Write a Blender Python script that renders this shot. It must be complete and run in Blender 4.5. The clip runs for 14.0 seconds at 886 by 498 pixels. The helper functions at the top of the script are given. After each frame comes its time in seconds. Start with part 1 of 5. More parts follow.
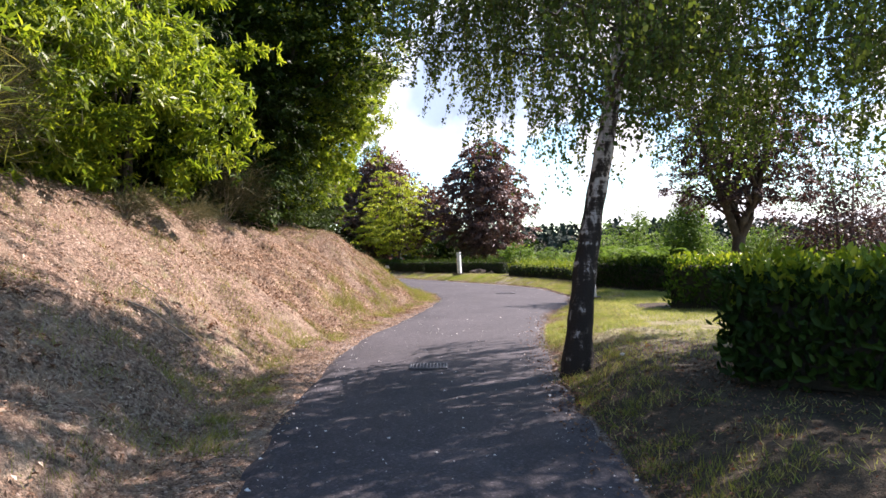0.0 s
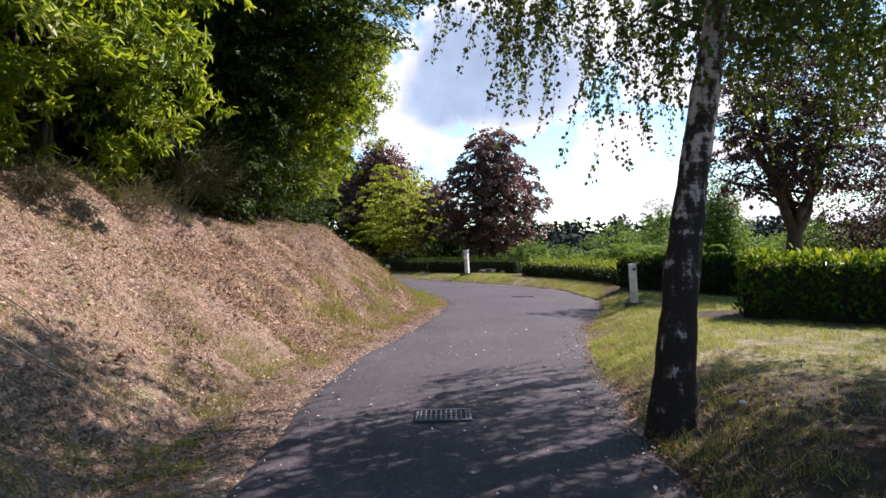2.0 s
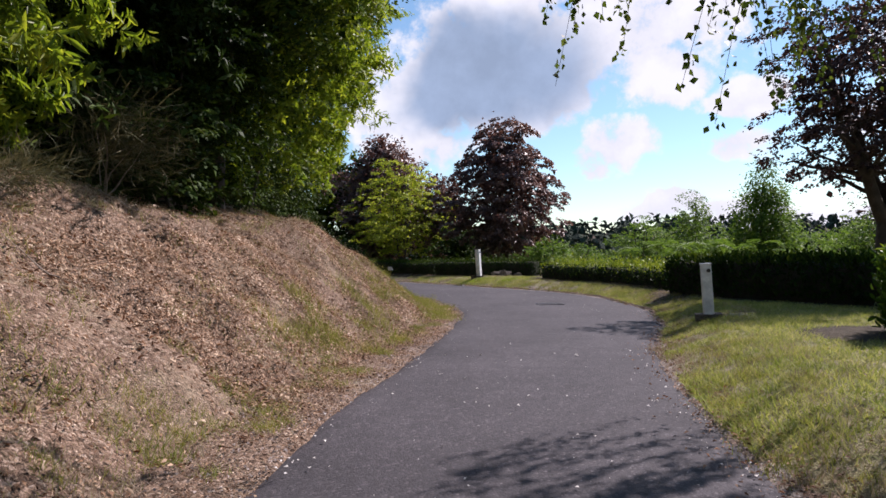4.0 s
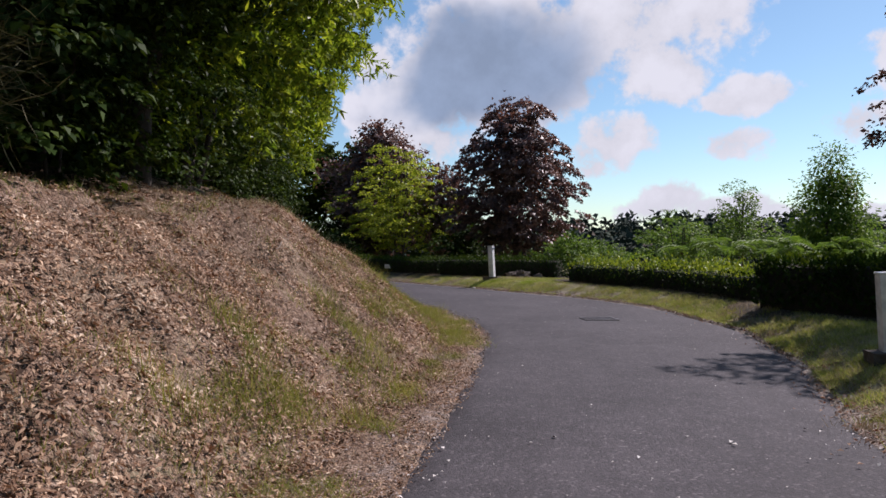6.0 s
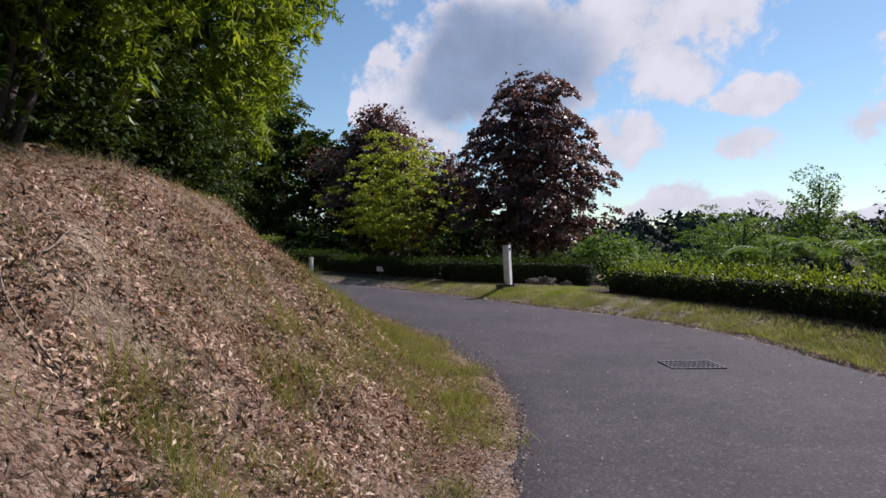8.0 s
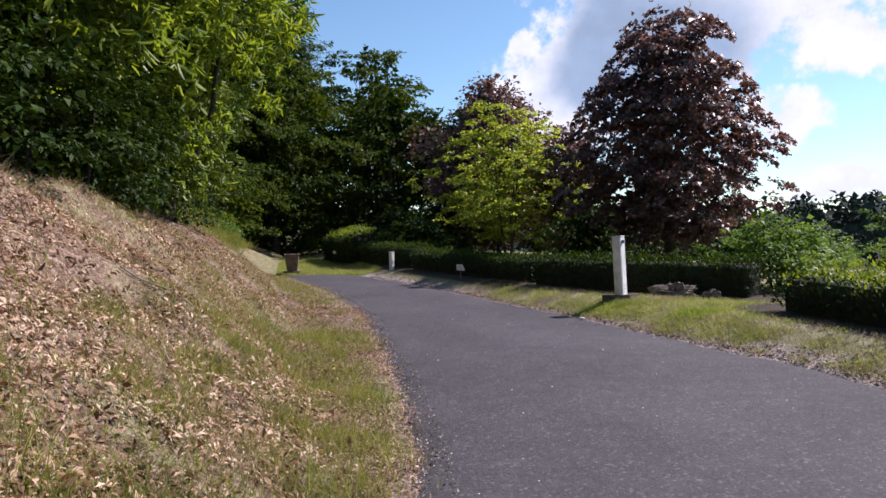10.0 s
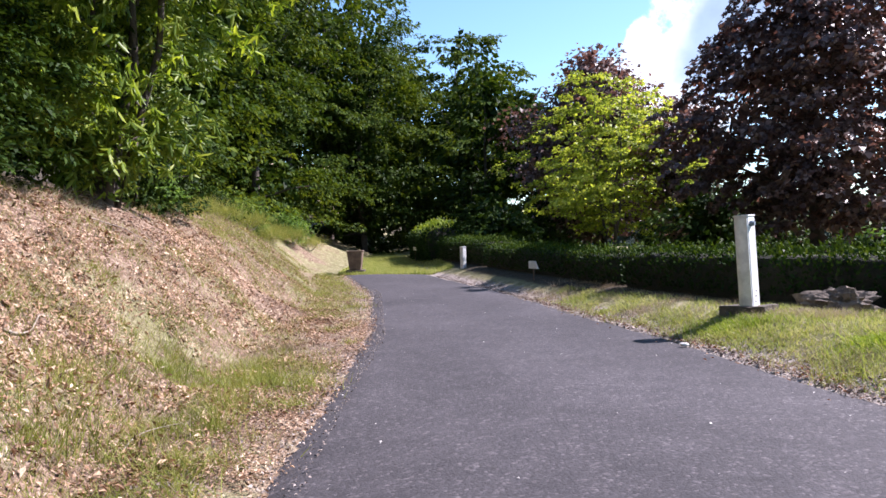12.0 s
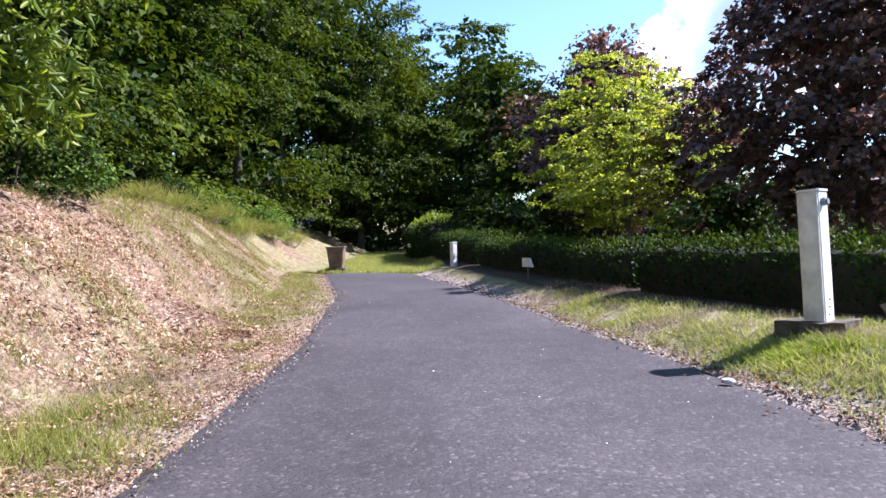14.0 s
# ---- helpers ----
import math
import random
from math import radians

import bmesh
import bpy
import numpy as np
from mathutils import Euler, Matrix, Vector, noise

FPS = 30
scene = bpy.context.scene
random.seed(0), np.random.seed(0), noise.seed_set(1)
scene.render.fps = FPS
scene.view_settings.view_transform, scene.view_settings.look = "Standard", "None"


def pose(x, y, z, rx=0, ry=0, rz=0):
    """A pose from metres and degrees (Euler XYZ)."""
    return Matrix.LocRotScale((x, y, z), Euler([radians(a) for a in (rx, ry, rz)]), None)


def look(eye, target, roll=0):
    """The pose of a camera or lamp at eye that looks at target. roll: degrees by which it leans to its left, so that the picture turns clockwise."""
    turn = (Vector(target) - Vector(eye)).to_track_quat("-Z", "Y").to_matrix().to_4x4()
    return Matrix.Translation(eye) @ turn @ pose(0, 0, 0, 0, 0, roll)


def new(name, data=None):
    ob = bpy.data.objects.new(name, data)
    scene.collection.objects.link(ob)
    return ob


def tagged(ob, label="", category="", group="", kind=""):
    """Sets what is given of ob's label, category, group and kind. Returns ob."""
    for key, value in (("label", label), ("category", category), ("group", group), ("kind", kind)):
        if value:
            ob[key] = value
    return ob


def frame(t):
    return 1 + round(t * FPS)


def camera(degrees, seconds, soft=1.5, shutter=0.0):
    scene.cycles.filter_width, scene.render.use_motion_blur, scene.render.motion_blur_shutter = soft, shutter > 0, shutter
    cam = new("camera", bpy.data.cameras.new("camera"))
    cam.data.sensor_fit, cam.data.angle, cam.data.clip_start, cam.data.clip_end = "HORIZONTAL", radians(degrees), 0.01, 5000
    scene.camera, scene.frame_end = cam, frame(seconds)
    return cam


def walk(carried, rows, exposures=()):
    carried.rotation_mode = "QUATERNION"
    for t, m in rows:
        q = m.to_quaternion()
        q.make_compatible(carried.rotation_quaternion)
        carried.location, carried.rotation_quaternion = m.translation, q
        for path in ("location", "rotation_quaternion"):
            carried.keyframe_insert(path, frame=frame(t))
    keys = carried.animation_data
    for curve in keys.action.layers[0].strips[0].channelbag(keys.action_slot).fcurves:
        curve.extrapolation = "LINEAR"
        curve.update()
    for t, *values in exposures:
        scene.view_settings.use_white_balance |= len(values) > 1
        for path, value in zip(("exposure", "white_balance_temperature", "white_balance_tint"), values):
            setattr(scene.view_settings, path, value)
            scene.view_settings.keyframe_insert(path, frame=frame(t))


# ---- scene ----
cam = camera(66.0, 14.0, soft=1.55)
PATH = [
    (0, (0.875, 0.303, 1.537), (0.799, 2.302, 1.531), -0.8),
    (0.5, (0.83, 0.937, 1.516), (0.751, 2.935, 1.511), -0.9),
    (1, (0.765, 1.597, 1.505), (0.684, 3.595, 1.498), -0.9),
    (1.5, (0.681, 2.326, 1.489), (0.601, 4.324, 1.481), -0.9),
    (2, (0.605, 3.084, 1.481), (0.523, 5.082, 1.471), -0.9),
    (2.5, (0.53, 3.862, 1.457), (0.445, 5.86, 1.447), -1.1),
    (3, (0.431, 4.599, 1.464), (0.345, 6.597, 1.45), -1.0),
    (3.2, (0.419, 4.926, 1.423), (0.324, 6.924, 1.42), -1.3),
    (5.5, (-0.068, 8.965, 1.377), (-0.155, 10.963, 1.363), -1.1),
    (6, (-0.208, 10.046, 1.397), (-0.291, 12.044, 1.379), -0.7),
    (6.5, (-0.379, 11.33, 1.354), (-0.463, 13.328, 1.337), -0.7),
    (7, (-0.412, 12.476, 1.344), (-0.499, 14.474, 1.325), -0.5),
    (9.3, (0.185, 17.709, 1.474), (-0.03, 19.697, 1.431), 0.5),
    (9.5, (0.301, 18.34, 1.452), (0.009, 20.318, 1.403), -0.3),
    (10, (0.463, 19.695, 1.402), (-0.045, 21.629, 1.353), -1.0),
    (10.5, (0.529, 20.826, 1.347), (-0.17, 22.699, 1.3), -1.6),
    (11, (0.558, 21.753, 1.299), (-0.263, 23.576, 1.253), -1.8),
    (11.5, (0.527, 22.6, 1.249), (-0.299, 24.422, 1.202), -1.8),
    (12, (0.481, 23.37, 1.204), (-0.346, 25.19, 1.156), -1.8),
    (12.5, (0.396, 23.998, 1.159), (-0.429, 25.819, 1.11), -1.7),
    (13, (0.311, 24.6, 1.123), (-0.516, 26.421, 1.072), -1.7),
    (13.5, (0.203, 25.143, 1.079), (-0.637, 26.957, 1.03), -1.8),
    (14, (0.096, 25.613, 1.054), (-0.762, 27.418, 1.004), -1.6),
]
walk(cam, [(t, look(eye, target, roll)) for t, eye, target, roll in PATH],
     [(t, stops, kelvin, 26) for t, stops, kelvin in ((0, 1.5, 6700), (1.5, 1.13, 6650), (3, 0.77, 6450), (5.5, 0.27, 6400), (7, 0.16, 6380), (9.3, 0.32, 6250), (10, 0.65, 6250), (11, 1.1, 6200), (12.5, 1.45, 6050), (14, 1.57, 5950))])

# ---- light: sky with fair-weather clouds, one sun ahead and to the right ----
SUN_AZ, SUN_EL = 50.0, 45.0          # degrees right of +y, degrees above the horizon
SKY, SUN = 0.042, 5.0
world = bpy.data.worlds.new("sky")
scene.world = world
world.use_nodes = True
wt = world.node_tree
wt.nodes.clear()


def wnode(kind, **kw):
    n = wt.nodes.new(kind)
    for k, v in kw.items():
        if k == "op":
            n.operation = v
        elif k == "ins":
            for i, val in v.items():
                if hasattr(val, "is_output"):
                    wt.links.new(val, n.inputs[i])
                else:
                    n.inputs[i].default_value = val
    return n


def wmath(op, a, b=0.0, c=0.0):
    return wnode("ShaderNodeMath", op=op, ins={0: a, 1: b, 2: c}).outputs[0]


sky = wt.nodes.new("ShaderNodeTexSky")
sky.sky_type, sky.sun_disc = "NISHITA", False
sky.sun_elevation, sky.sun_rotation = radians(SUN_EL), radians(SUN_AZ)
sky.air_density, sky.dust_density, sky.ozone_density = 1.0, 0.25, 2.0
coord = wt.nodes.new("ShaderNodeTexCoord").outputs["Generated"]
wn = wnode("ShaderNodeTexNoise", ins={"Vector": coord, "Scale": 12.0, "Detail": 8.0, "Roughness": 0.62})
warp = wnode("ShaderNodeTexNoise", ins={"Vector": coord, "Scale": 8.0, "Detail": 4.0})
sep = wnode("ShaderNodeSeparateXYZ", ins={0: coord})
wsep = wnode("ShaderNodeSeparateXYZ", ins={0: warp.outputs["Color"]})
az = wmath("MULTIPLY", wmath("ARCTAN2", sep.outputs[0], sep.outputs[1]), 57.2958)
el = wmath("MULTIPLY", wmath("ARCSINE", sep.outputs[2]), 57.2958)
az = wmath("ADD", az, wmath("MULTIPLY", wmath("SUBTRACT", wsep.outputs[0], 0.5), 7.0))
el = wmath("ADD", el, wmath("MULTIPLY", wmath("SUBTRACT", wsep.outputs[1], 0.5), 5.0))
CLOUDS = [  # azimuth, elevation, half width, half height
    (5.8, 18.1, 15.0, 7.5), (13.5, 16.3, 8.5, 5.2), (16.3, 12.8, 3.3, 3.0), (0.6, 11.9, 8.2, 3.1), (18.2, 17.3, 5.0, 4.0),
    (-7.8, 11.2, 1.7, 1.9), (-4.1, 8.5, 5.5, 2.4), (12.2, 8.0, 4.1, 2.3), (9.9, 6.8, 3.0, 1.8), (22.2, 10.8, 3.8, 1.7),
    (20.2, 10.3, 2.5, 1.0), (20.2, 7.2, 3.2, 1.7), (28.9, 7.9, 3.6, 1.4), (30.6, 12.9, 2.4, 2.0), (15.2, 2.6, 4.9, 1.9),
    (20.6, 2.1, 7.5, 1.3), (27.5, 1.7, 7.5, 0.9),
    (-8.3, 15.3, 1.2, 2.0), (-6.9, 10.9, 1.6, 1.6), (38.0, 10.0, 9.0, 7.0), (50.0, 5.0, 12.0, 4.0), (20.0, 24.0, 14.0, 5.0)]
HEART = (1.6, 13.7, 10.3, 5.5)
mask = None
for ca, ce, ra, re_ in CLOUDS:
    u = wmath("DIVIDE", wmath("SUBTRACT", az, ca), ra)
    v = wmath("DIVIDE", wmath("SUBTRACT", el, ce), re_)
    m = wmath("SUBTRACT", 1.0, wmath("ADD", wmath("MULTIPLY", u, u), wmath("MULTIPLY", v, v)))
    mask = m if mask is None else wmath("MAXIMUM", mask, m)
hu = wmath("DIVIDE", wmath("SUBTRACT", az, HEART[0]), HEART[2])
hv = wmath("DIVIDE", wmath("SUBTRACT", el, HEART[1]), HEART[3])
heart = wmath("SUBTRACT", 1.0, wmath("ADD", wmath("MULTIPLY", hu, hu), wmath("MULTIPLY", hv, hv)))
mask = wmath("MAXIMUM", mask, wmath("MULTIPLY", heart, 1.9))
# scattered clouds over the rest of the sky
scatter = wnode("ShaderNodeTexNoise", ins={"Vector": coord, "Scale": 3.2, "Detail": 5.0})
rest = wmath("MULTIPLY", wmath("SUBTRACT", scatter.outputs["Fac"], 0.62), 5.0)
behind = wnode("ShaderNodeMapRange", ins={"Value": wmath("ABSOLUTE", az), 1: 45.0, 2: 60.0, 3: -3.0, 4: 0.0}).outputs[0]
mask = wmath("MAXIMUM", mask, wmath("ADD", rest, behind))
dens = wmath("ADD", mask, wmath("MULTIPLY", wmath("SUBTRACT", wn.outputs["Fac"], 0.52), 4.6))
cover = wnode("ShaderNodeMapRange", ins={"Value": dens, 1: -0.1, 2: 0.6, 3: 0.0, 4: 1.0})
cover.interpolation_type = "SMOOTHSTEP"
# the great cloud is grey in its heart, the small ones only softly shaded
soft = wmath("MULTIPLY", wmath("SUBTRACT", warp.outputs["Fac"], 0.5), 2.2)
belly = wnode("ShaderNodeMapRange", ins={"Value": wmath("ADD", wmath("MULTIPLY", heart, 1.5), soft), 1: -0.2, 2: 1.1, 3: 0.0, 4: 1.0})
belly.interpolation_type = "SMOOTHSTEP"
puff = wnode("ShaderNodeMapRange", ins={"Value": wn.outputs["Fac"], 1: 0.35, 2: 0.6, 3: 0.88, 4: 1.06})
tone = wnode("ShaderNodeMixRGB", ins={0: belly.outputs[0], 1: (14.2, 15.3, 15.9, 1), 2: (5.6, 7.7, 10.2, 1)})
tone = wnode("ShaderNodeVectorMath", op="SCALE", ins={0: tone.outputs[0], "Scale": puff.outputs[0]})
blue = wnode("ShaderNodeVectorMath", op="MULTIPLY", ins={0: sky.outputs[0], 1: (2.0, 2.45, 2.35)})
skymix = wnode("ShaderNodeMixRGB", ins={0: cover.outputs[0], 1: blue.outputs[0], 2: tone.outputs[0]})
bg = wnode("ShaderNodeBackground", ins={0: skymix.outputs[0], 1: SKY})
wo = wt.nodes.new("ShaderNodeOutputWorld")
wt.links.new(bg.outputs[0], wo.inputs[0])

lamp = bpy.data.lights.new("sun", "SUN")
lamp.energy, lamp.angle, lamp.color = SUN, radians(0.53), (1.0, 0.96, 0.9)
sun = new("sun", lamp)
sa, se = radians(SUN_AZ), radians(SUN_EL)
SUN_DIR = Vector((math.sin(sa) * math.cos(se), math.cos(sa) * math.cos(se), math.sin(se)))
sun.matrix_world = look(SUN_DIR * 60, (0, 0, 0))


# ---- materials ----
def material(name):
    m = bpy.data.materials.new(name)
    m.use_nodes = True
    m.node_tree.nodes.clear()
    return m, m.node_tree


def nd(t, kind, ins=None, **kw):
    n = t.nodes.new(kind)
    for k, v in kw.items():
        if k == "op":
            n.operation = v
        elif k == "blend":
            n.blend_type = v
        elif k == "data":
            n.data_type = v
        elif k == "attr":
            n.attribute_name = v
    for i, val in (ins or {}).items():
        if hasattr(val, "is_output"):
            t.links.new(val, n.inputs[i])
        else:
            n.inputs[i].default_value = val
    return n


def rgb(c):
    return (c[0], c[1], c[2], 1.0)


def ramp(t, fac, stops):
    n = t.nodes.new("ShaderNodeValToRGB")
    t.links.new(fac, n.inputs[0])
    e = n.color_ramp.elements
    while len(e) < len(stops):
        e.new(0.5)
    for k, (p, c) in zip(e, stops):
        k.position, k.color = p, rgb(c)
    return n.outputs[0]


def noise_of(t, scale, detail=4.0, rough=0.55, vec=None):
    vec = vec or nd(t, "ShaderNodeTexCoord").outputs["Object"]
    return nd(t, "ShaderNodeTexNoise", {"Vector": vec, "Scale": scale, "Detail": detail, "Roughness": rough}).outputs["Fac"]


def finish(t, color, rough=0.8, bump=None, strength=0.4, dist=0.01, metal=0.0, spec=0.5):
    p = nd(t, "ShaderNodeBsdfPrincipled", {"Base Color": color, "Roughness": rough, "Metallic": metal, "Specular IOR Level": spec})
    if bump is not None:
        b = nd(t, "ShaderNodeBump", {"Strength": strength, "Distance": dist, "Height": bump})
        t.links.new(b.outputs[0], p.inputs["Normal"])
    o = t.nodes.new("ShaderNodeOutputMaterial")
    t.links.new(p.outputs[0], o.inputs[0])
    return p


def surface(name, a, b, coarse=3.0, fine=60.0, rough=0.8, strength=0.5, dist=0.01, metal=0.0, spec=0.4):
    """Two colours in coarse patches, broken by fine grain."""
    m, t = material(name)
    big, small = noise_of(t, coarse, 5), noise_of(t, fine, 6, 0.65)
    base = ramp(t, big, [(0.3, a), (0.7, b)])
    grain = ramp(t, small, [(0.3, (0.72, 0.72, 0.72)), (0.7, (1.22, 1.22, 1.22))])
    col = nd(t, "ShaderNodeMixRGB", {0: 1.0, 1: base, 2: grain}, blend="MULTIPLY").outputs[0]
    finish(t, col, rough, small, strength, dist, metal, spec)
    return m


def leaf_material(name, stops, through_col, translucent=0.4, rough=0.45, patch=0.5, spec=0.15):
    """Leaves: colour by leaf and by patch of the crown, light passing through the blade."""
    m, t = material(name)
    rnd = nd(t, "ShaderNodeNewGeometry").outputs["Random Per Island"]
    big = noise_of(t, patch, 3)
    mixv = nd(t, "ShaderNodeMath", {0: rnd, 1: 0.55, 2: nd(t, "ShaderNodeMath", {0: big, 1: 0.9}, op="MULTIPLY").outputs[0]}, op="MULTIPLY_ADD").outputs[0]
    mixv = nd(t, "ShaderNodeMath", {0: mixv, 1: 0.22}, op="SUBTRACT").outputs[0]
    col = ramp(t, mixv, stops)
    p = nd(t, "ShaderNodeBsdfPrincipled", {"Base Color": col, "Roughness": rough, "Specular IOR Level": spec})
    tc = nd(t, "ShaderNodeMixRGB", {0: 1.0, 1: col, 2: rgb(through_col)}, blend="MULTIPLY").outputs[0]
    tr = nd(t, "ShaderNodeBsdfTranslucent", {"Color": tc})
    mx = nd(t, "ShaderNodeMixShader", {0: translucent, 1: p.outputs[0], 2: tr.outputs[0]})
    o = t.nodes.new("ShaderNodeOutputMaterial")
    t.links.new(mx.outputs[0], o.inputs[0])
    return m


M_CHESTNUT = leaf_material("chestnut_leaf", [(0.1, (0.034, 0.08, 0.011)), (0.5, (0.09, 0.165, 0.018)), (0.9, (0.2, 0.27, 0.033))], (1.7, 1.55, 0.6), 0.25, rough=0.52)
# near-black green; deep shade of the wood is partly put into this colour
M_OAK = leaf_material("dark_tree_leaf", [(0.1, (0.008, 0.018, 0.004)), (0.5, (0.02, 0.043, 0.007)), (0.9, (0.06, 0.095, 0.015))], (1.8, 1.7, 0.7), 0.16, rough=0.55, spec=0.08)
M_FOREST = leaf_material("forest_leaf", [(0.1, (0.012, 0.028, 0.004)), (0.5, (0.034, 0.062, 0.008)), (0.9, (0.1, 0.135, 0.016))], (1.8, 1.6, 0.6), 0.26, rough=0.6, patch=0.35, spec=0.06)
M_LIME = leaf_material("yellow_green_leaf", [(0.1, (0.1, 0.14, 0.022)), (0.5, (0.26, 0.32, 0.04)), (0.9, (0.43, 0.45, 0.08))], (1.55, 1.5, 0.8), 0.48)
M_PURPLE = leaf_material("purple_leaf", [(0.1, (0.045, 0.029, 0.029)), (0.5, (0.125, 0.08, 0.072)), (0.9, (0.28, 0.19, 0.15))], (1.6, 1.1, 0.9), 0.24, rough=0.42, spec=0.3)
M_BIRCHLEAF = leaf_material("birch_leaf", [(0.1, (0.03, 0.058, 0.014)), (0.5, (0.062, 0.105, 0.022)), (0.9, (0.12, 0.155, 0.038))], (1.8, 1.65, 0.85), 0.32)
# laurel in lit and shaded copies: sides painted dark, tops painted light
M_LAUREL_SHADE = leaf_material("shaded_laurel_leaf", [(0.1, (0.006, 0.017, 0.004)), (0.5, (0.014, 0.036, 0.006)), (0.9, (0.035, 0.072, 0.011))], (1.8, 1.8, 0.7), 0.09, rough=0.55, patch=1.2, spec=0.1)
M_TOP_LIT = leaf_material("lit_laurel_top", [(0.1, (0.07, 0.12, 0.012)), (0.5, (0.15, 0.22, 0.024)), (0.9, (0.27, 0.32, 0.04))], (1.7, 1.6, 0.7), 0.32, rough=0.42, patch=1.2)
M_LAUREL_SUN = leaf_material("lit_laurel_leaf", [(0.1, (0.014, 0.036, 0.007)), (0.5, (0.034, 0.078, 0.011)), (0.9, (0.08, 0.145, 0.02))], (1.9, 1.9, 0.8), 0.24, rough=0.4, patch=1.2)
M_TOP_DIM = leaf_material("dim_laurel_top", [(0.1, (0.014, 0.032, 0.005)), (0.5, (0.036, 0.068, 0.009)), (0.9, (0.09, 0.13, 0.018))], (1.7, 1.6, 0.7), 0.2, rough=0.65, patch=1.2, spec=0.06)
# lighter copy of the chestnut green, sunlight on the crowns put into its colour
M_CHESTNUT_LIT = leaf_material("lit_chestnut_leaf", [(0.1, (0.05, 0.1, 0.012)), (0.5, (0.14, 0.205, 0.024)), (0.9, (0.28, 0.325, 0.045))], (1.9, 1.8, 0.7), 0.46, rough=0.42, patch=1.4, spec=0.25)
M_PLUM = leaf_material("plum_leaf", [(0.1, (0.018, 0.013, 0.014)), (0.5, (0.046, 0.03, 0.03)), (0.9, (0.1, 0.065, 0.055))], (1.8, 1.3, 1.0), 0.3, rough=0.5, spec=0.25)
M_SHRUB = leaf_material("shrub_leaf", [(0.1, (0.04, 0.085, 0.016)), (0.5, (0.09, 0.16, 0.03)), (0.9, (0.17, 0.245, 0.055))], (1.8, 1.8, 0.9), 0.34, rough=0.55)
M_BROOM = leaf_material("broom_twig", [(0.1, (0.05, 0.055, 0.028)), (0.5, (0.1, 0.1, 0.05)), (0.9, (0.2, 0.175, 0.11))], (1.4, 1.3, 1.0), 0.2, rough=0.75)
M_GRASS = leaf_material("grass_blade", [(0.1, (0.12, 0.175, 0.03)), (0.45, (0.26, 0.3, 0.075)), (0.9, (0.5, 0.46, 0.21))], (1.4, 1.4, 0.9), 0.34, rough=0.65, patch=2.2)
M_TUFT = leaf_material("tuft_blade", [(0.1, (0.09, 0.13, 0.02)), (0.5, (0.2, 0.23, 0.05)), (0.9, (0.36, 0.33, 0.12))], (1.6, 1.45, 0.9), 0.35, rough=0.6, patch=2.0)
M_GRAVEL = leaf_material("gravel_crumb", [(0.1, (0.1, 0.08, 0.068)), (0.5, (0.25, 0.2, 0.175)), (0.9, (0.46, 0.4, 0.36))], (1.0, 1.0, 1.0), 0.0, rough=0.85, patch=3.0)
M_CLOVER = leaf_material("clover_leaf", [(0.1, (0.12, 0.2, 0.015)), (0.5, (0.23, 0.33, 0.03)), (0.9, (0.36, 0.42, 0.06))], (1.6, 1.5, 0.8), 0.35, rough=0.6, patch=2.0)
M_STRAW = leaf_material("straw_blade", [(0.1, (0.17, 0.125, 0.08)), (0.5, (0.33, 0.265, 0.18)), (0.9, (0.5, 0.43, 0.32))], (1.2, 1.1, 0.95), 0.2, rough=0.75)
M_LITTER = leaf_material("dry_leaf", [(0.12, (0.032, 0.017, 0.01)), (0.32, (0.145, 0.078, 0.044)), (0.52, (0.325, 0.2, 0.123)), (0.68, (0.48, 0.335, 0.222)), (0.88, (0.7, 0.56, 0.42))], (1.3, 0.95, 0.7), 0.1, rough=0.65, patch=2.2)
M_BROWN = leaf_material("brown_leaf", [(0.1, (0.06, 0.035, 0.022)), (0.5, (0.17, 0.1, 0.062)), (0.9, (0.33, 0.21, 0.13))], (1.5, 0.95, 0.65), 0.15, rough=0.6, patch=3.0)
M_BARK = surface("bark", (0.05, 0.038, 0.03), (0.1, 0.08, 0.062), 6, 40, 0.9, 0.8, 0.02)
# near-black fill: hedge-core shade put into colour; planter soil too
M_CORE = surface("dark_inner_fill", (0.02, 0.022, 0.012), (0.045, 0.04, 0.025), 5, 50, 0.95, 1.0, 0.03)
M_TWIG = surface("dry_twig", (0.22, 0.17, 0.13), (0.36, 0.3, 0.24), 8, 60, 0.85)
M_POST = surface("white_coated_metal", (0.7, 0.7, 0.67), (0.8, 0.8, 0.78), 3, 6, 0.45, 0.03, 0.002)
M_CONCRETE = surface("dark_concrete", (0.05, 0.04, 0.032), (0.14, 0.115, 0.09), 9, 80, 0.9, 0.7, 0.01)
M_SOCKET = surface("grey_blue_plastic", (0.16, 0.2, 0.25), (0.22, 0.27, 0.32), 12, 80, 0.35, 0.05, 0.001)
M_IRON = surface("worn_iron", (0.1, 0.095, 0.1), (0.2, 0.19, 0.19), 14, 120, 0.55, 0.4, 0.002, metal=0.6)
M_PIT_SHADE = surface("drain_pit_shade", (0.008, 0.008, 0.008), (0.018, 0.016, 0.015), 8, 40, 0.95)
M_ROCK = surface("weathered_stone", (0.06, 0.045, 0.036), (0.24, 0.19, 0.15), 6, 40, 0.9, 0.9, 0.02)
M_PLANTER = surface("weathered_wood", (0.1, 0.065, 0.045), (0.2, 0.14, 0.1), 5, 50, 0.85, 0.6, 0.006)
M_SIGN = surface("white_sign", (0.62, 0.62, 0.6), (0.76, 0.75, 0.72), 5, 30, 0.6, 0.1, 0.002)
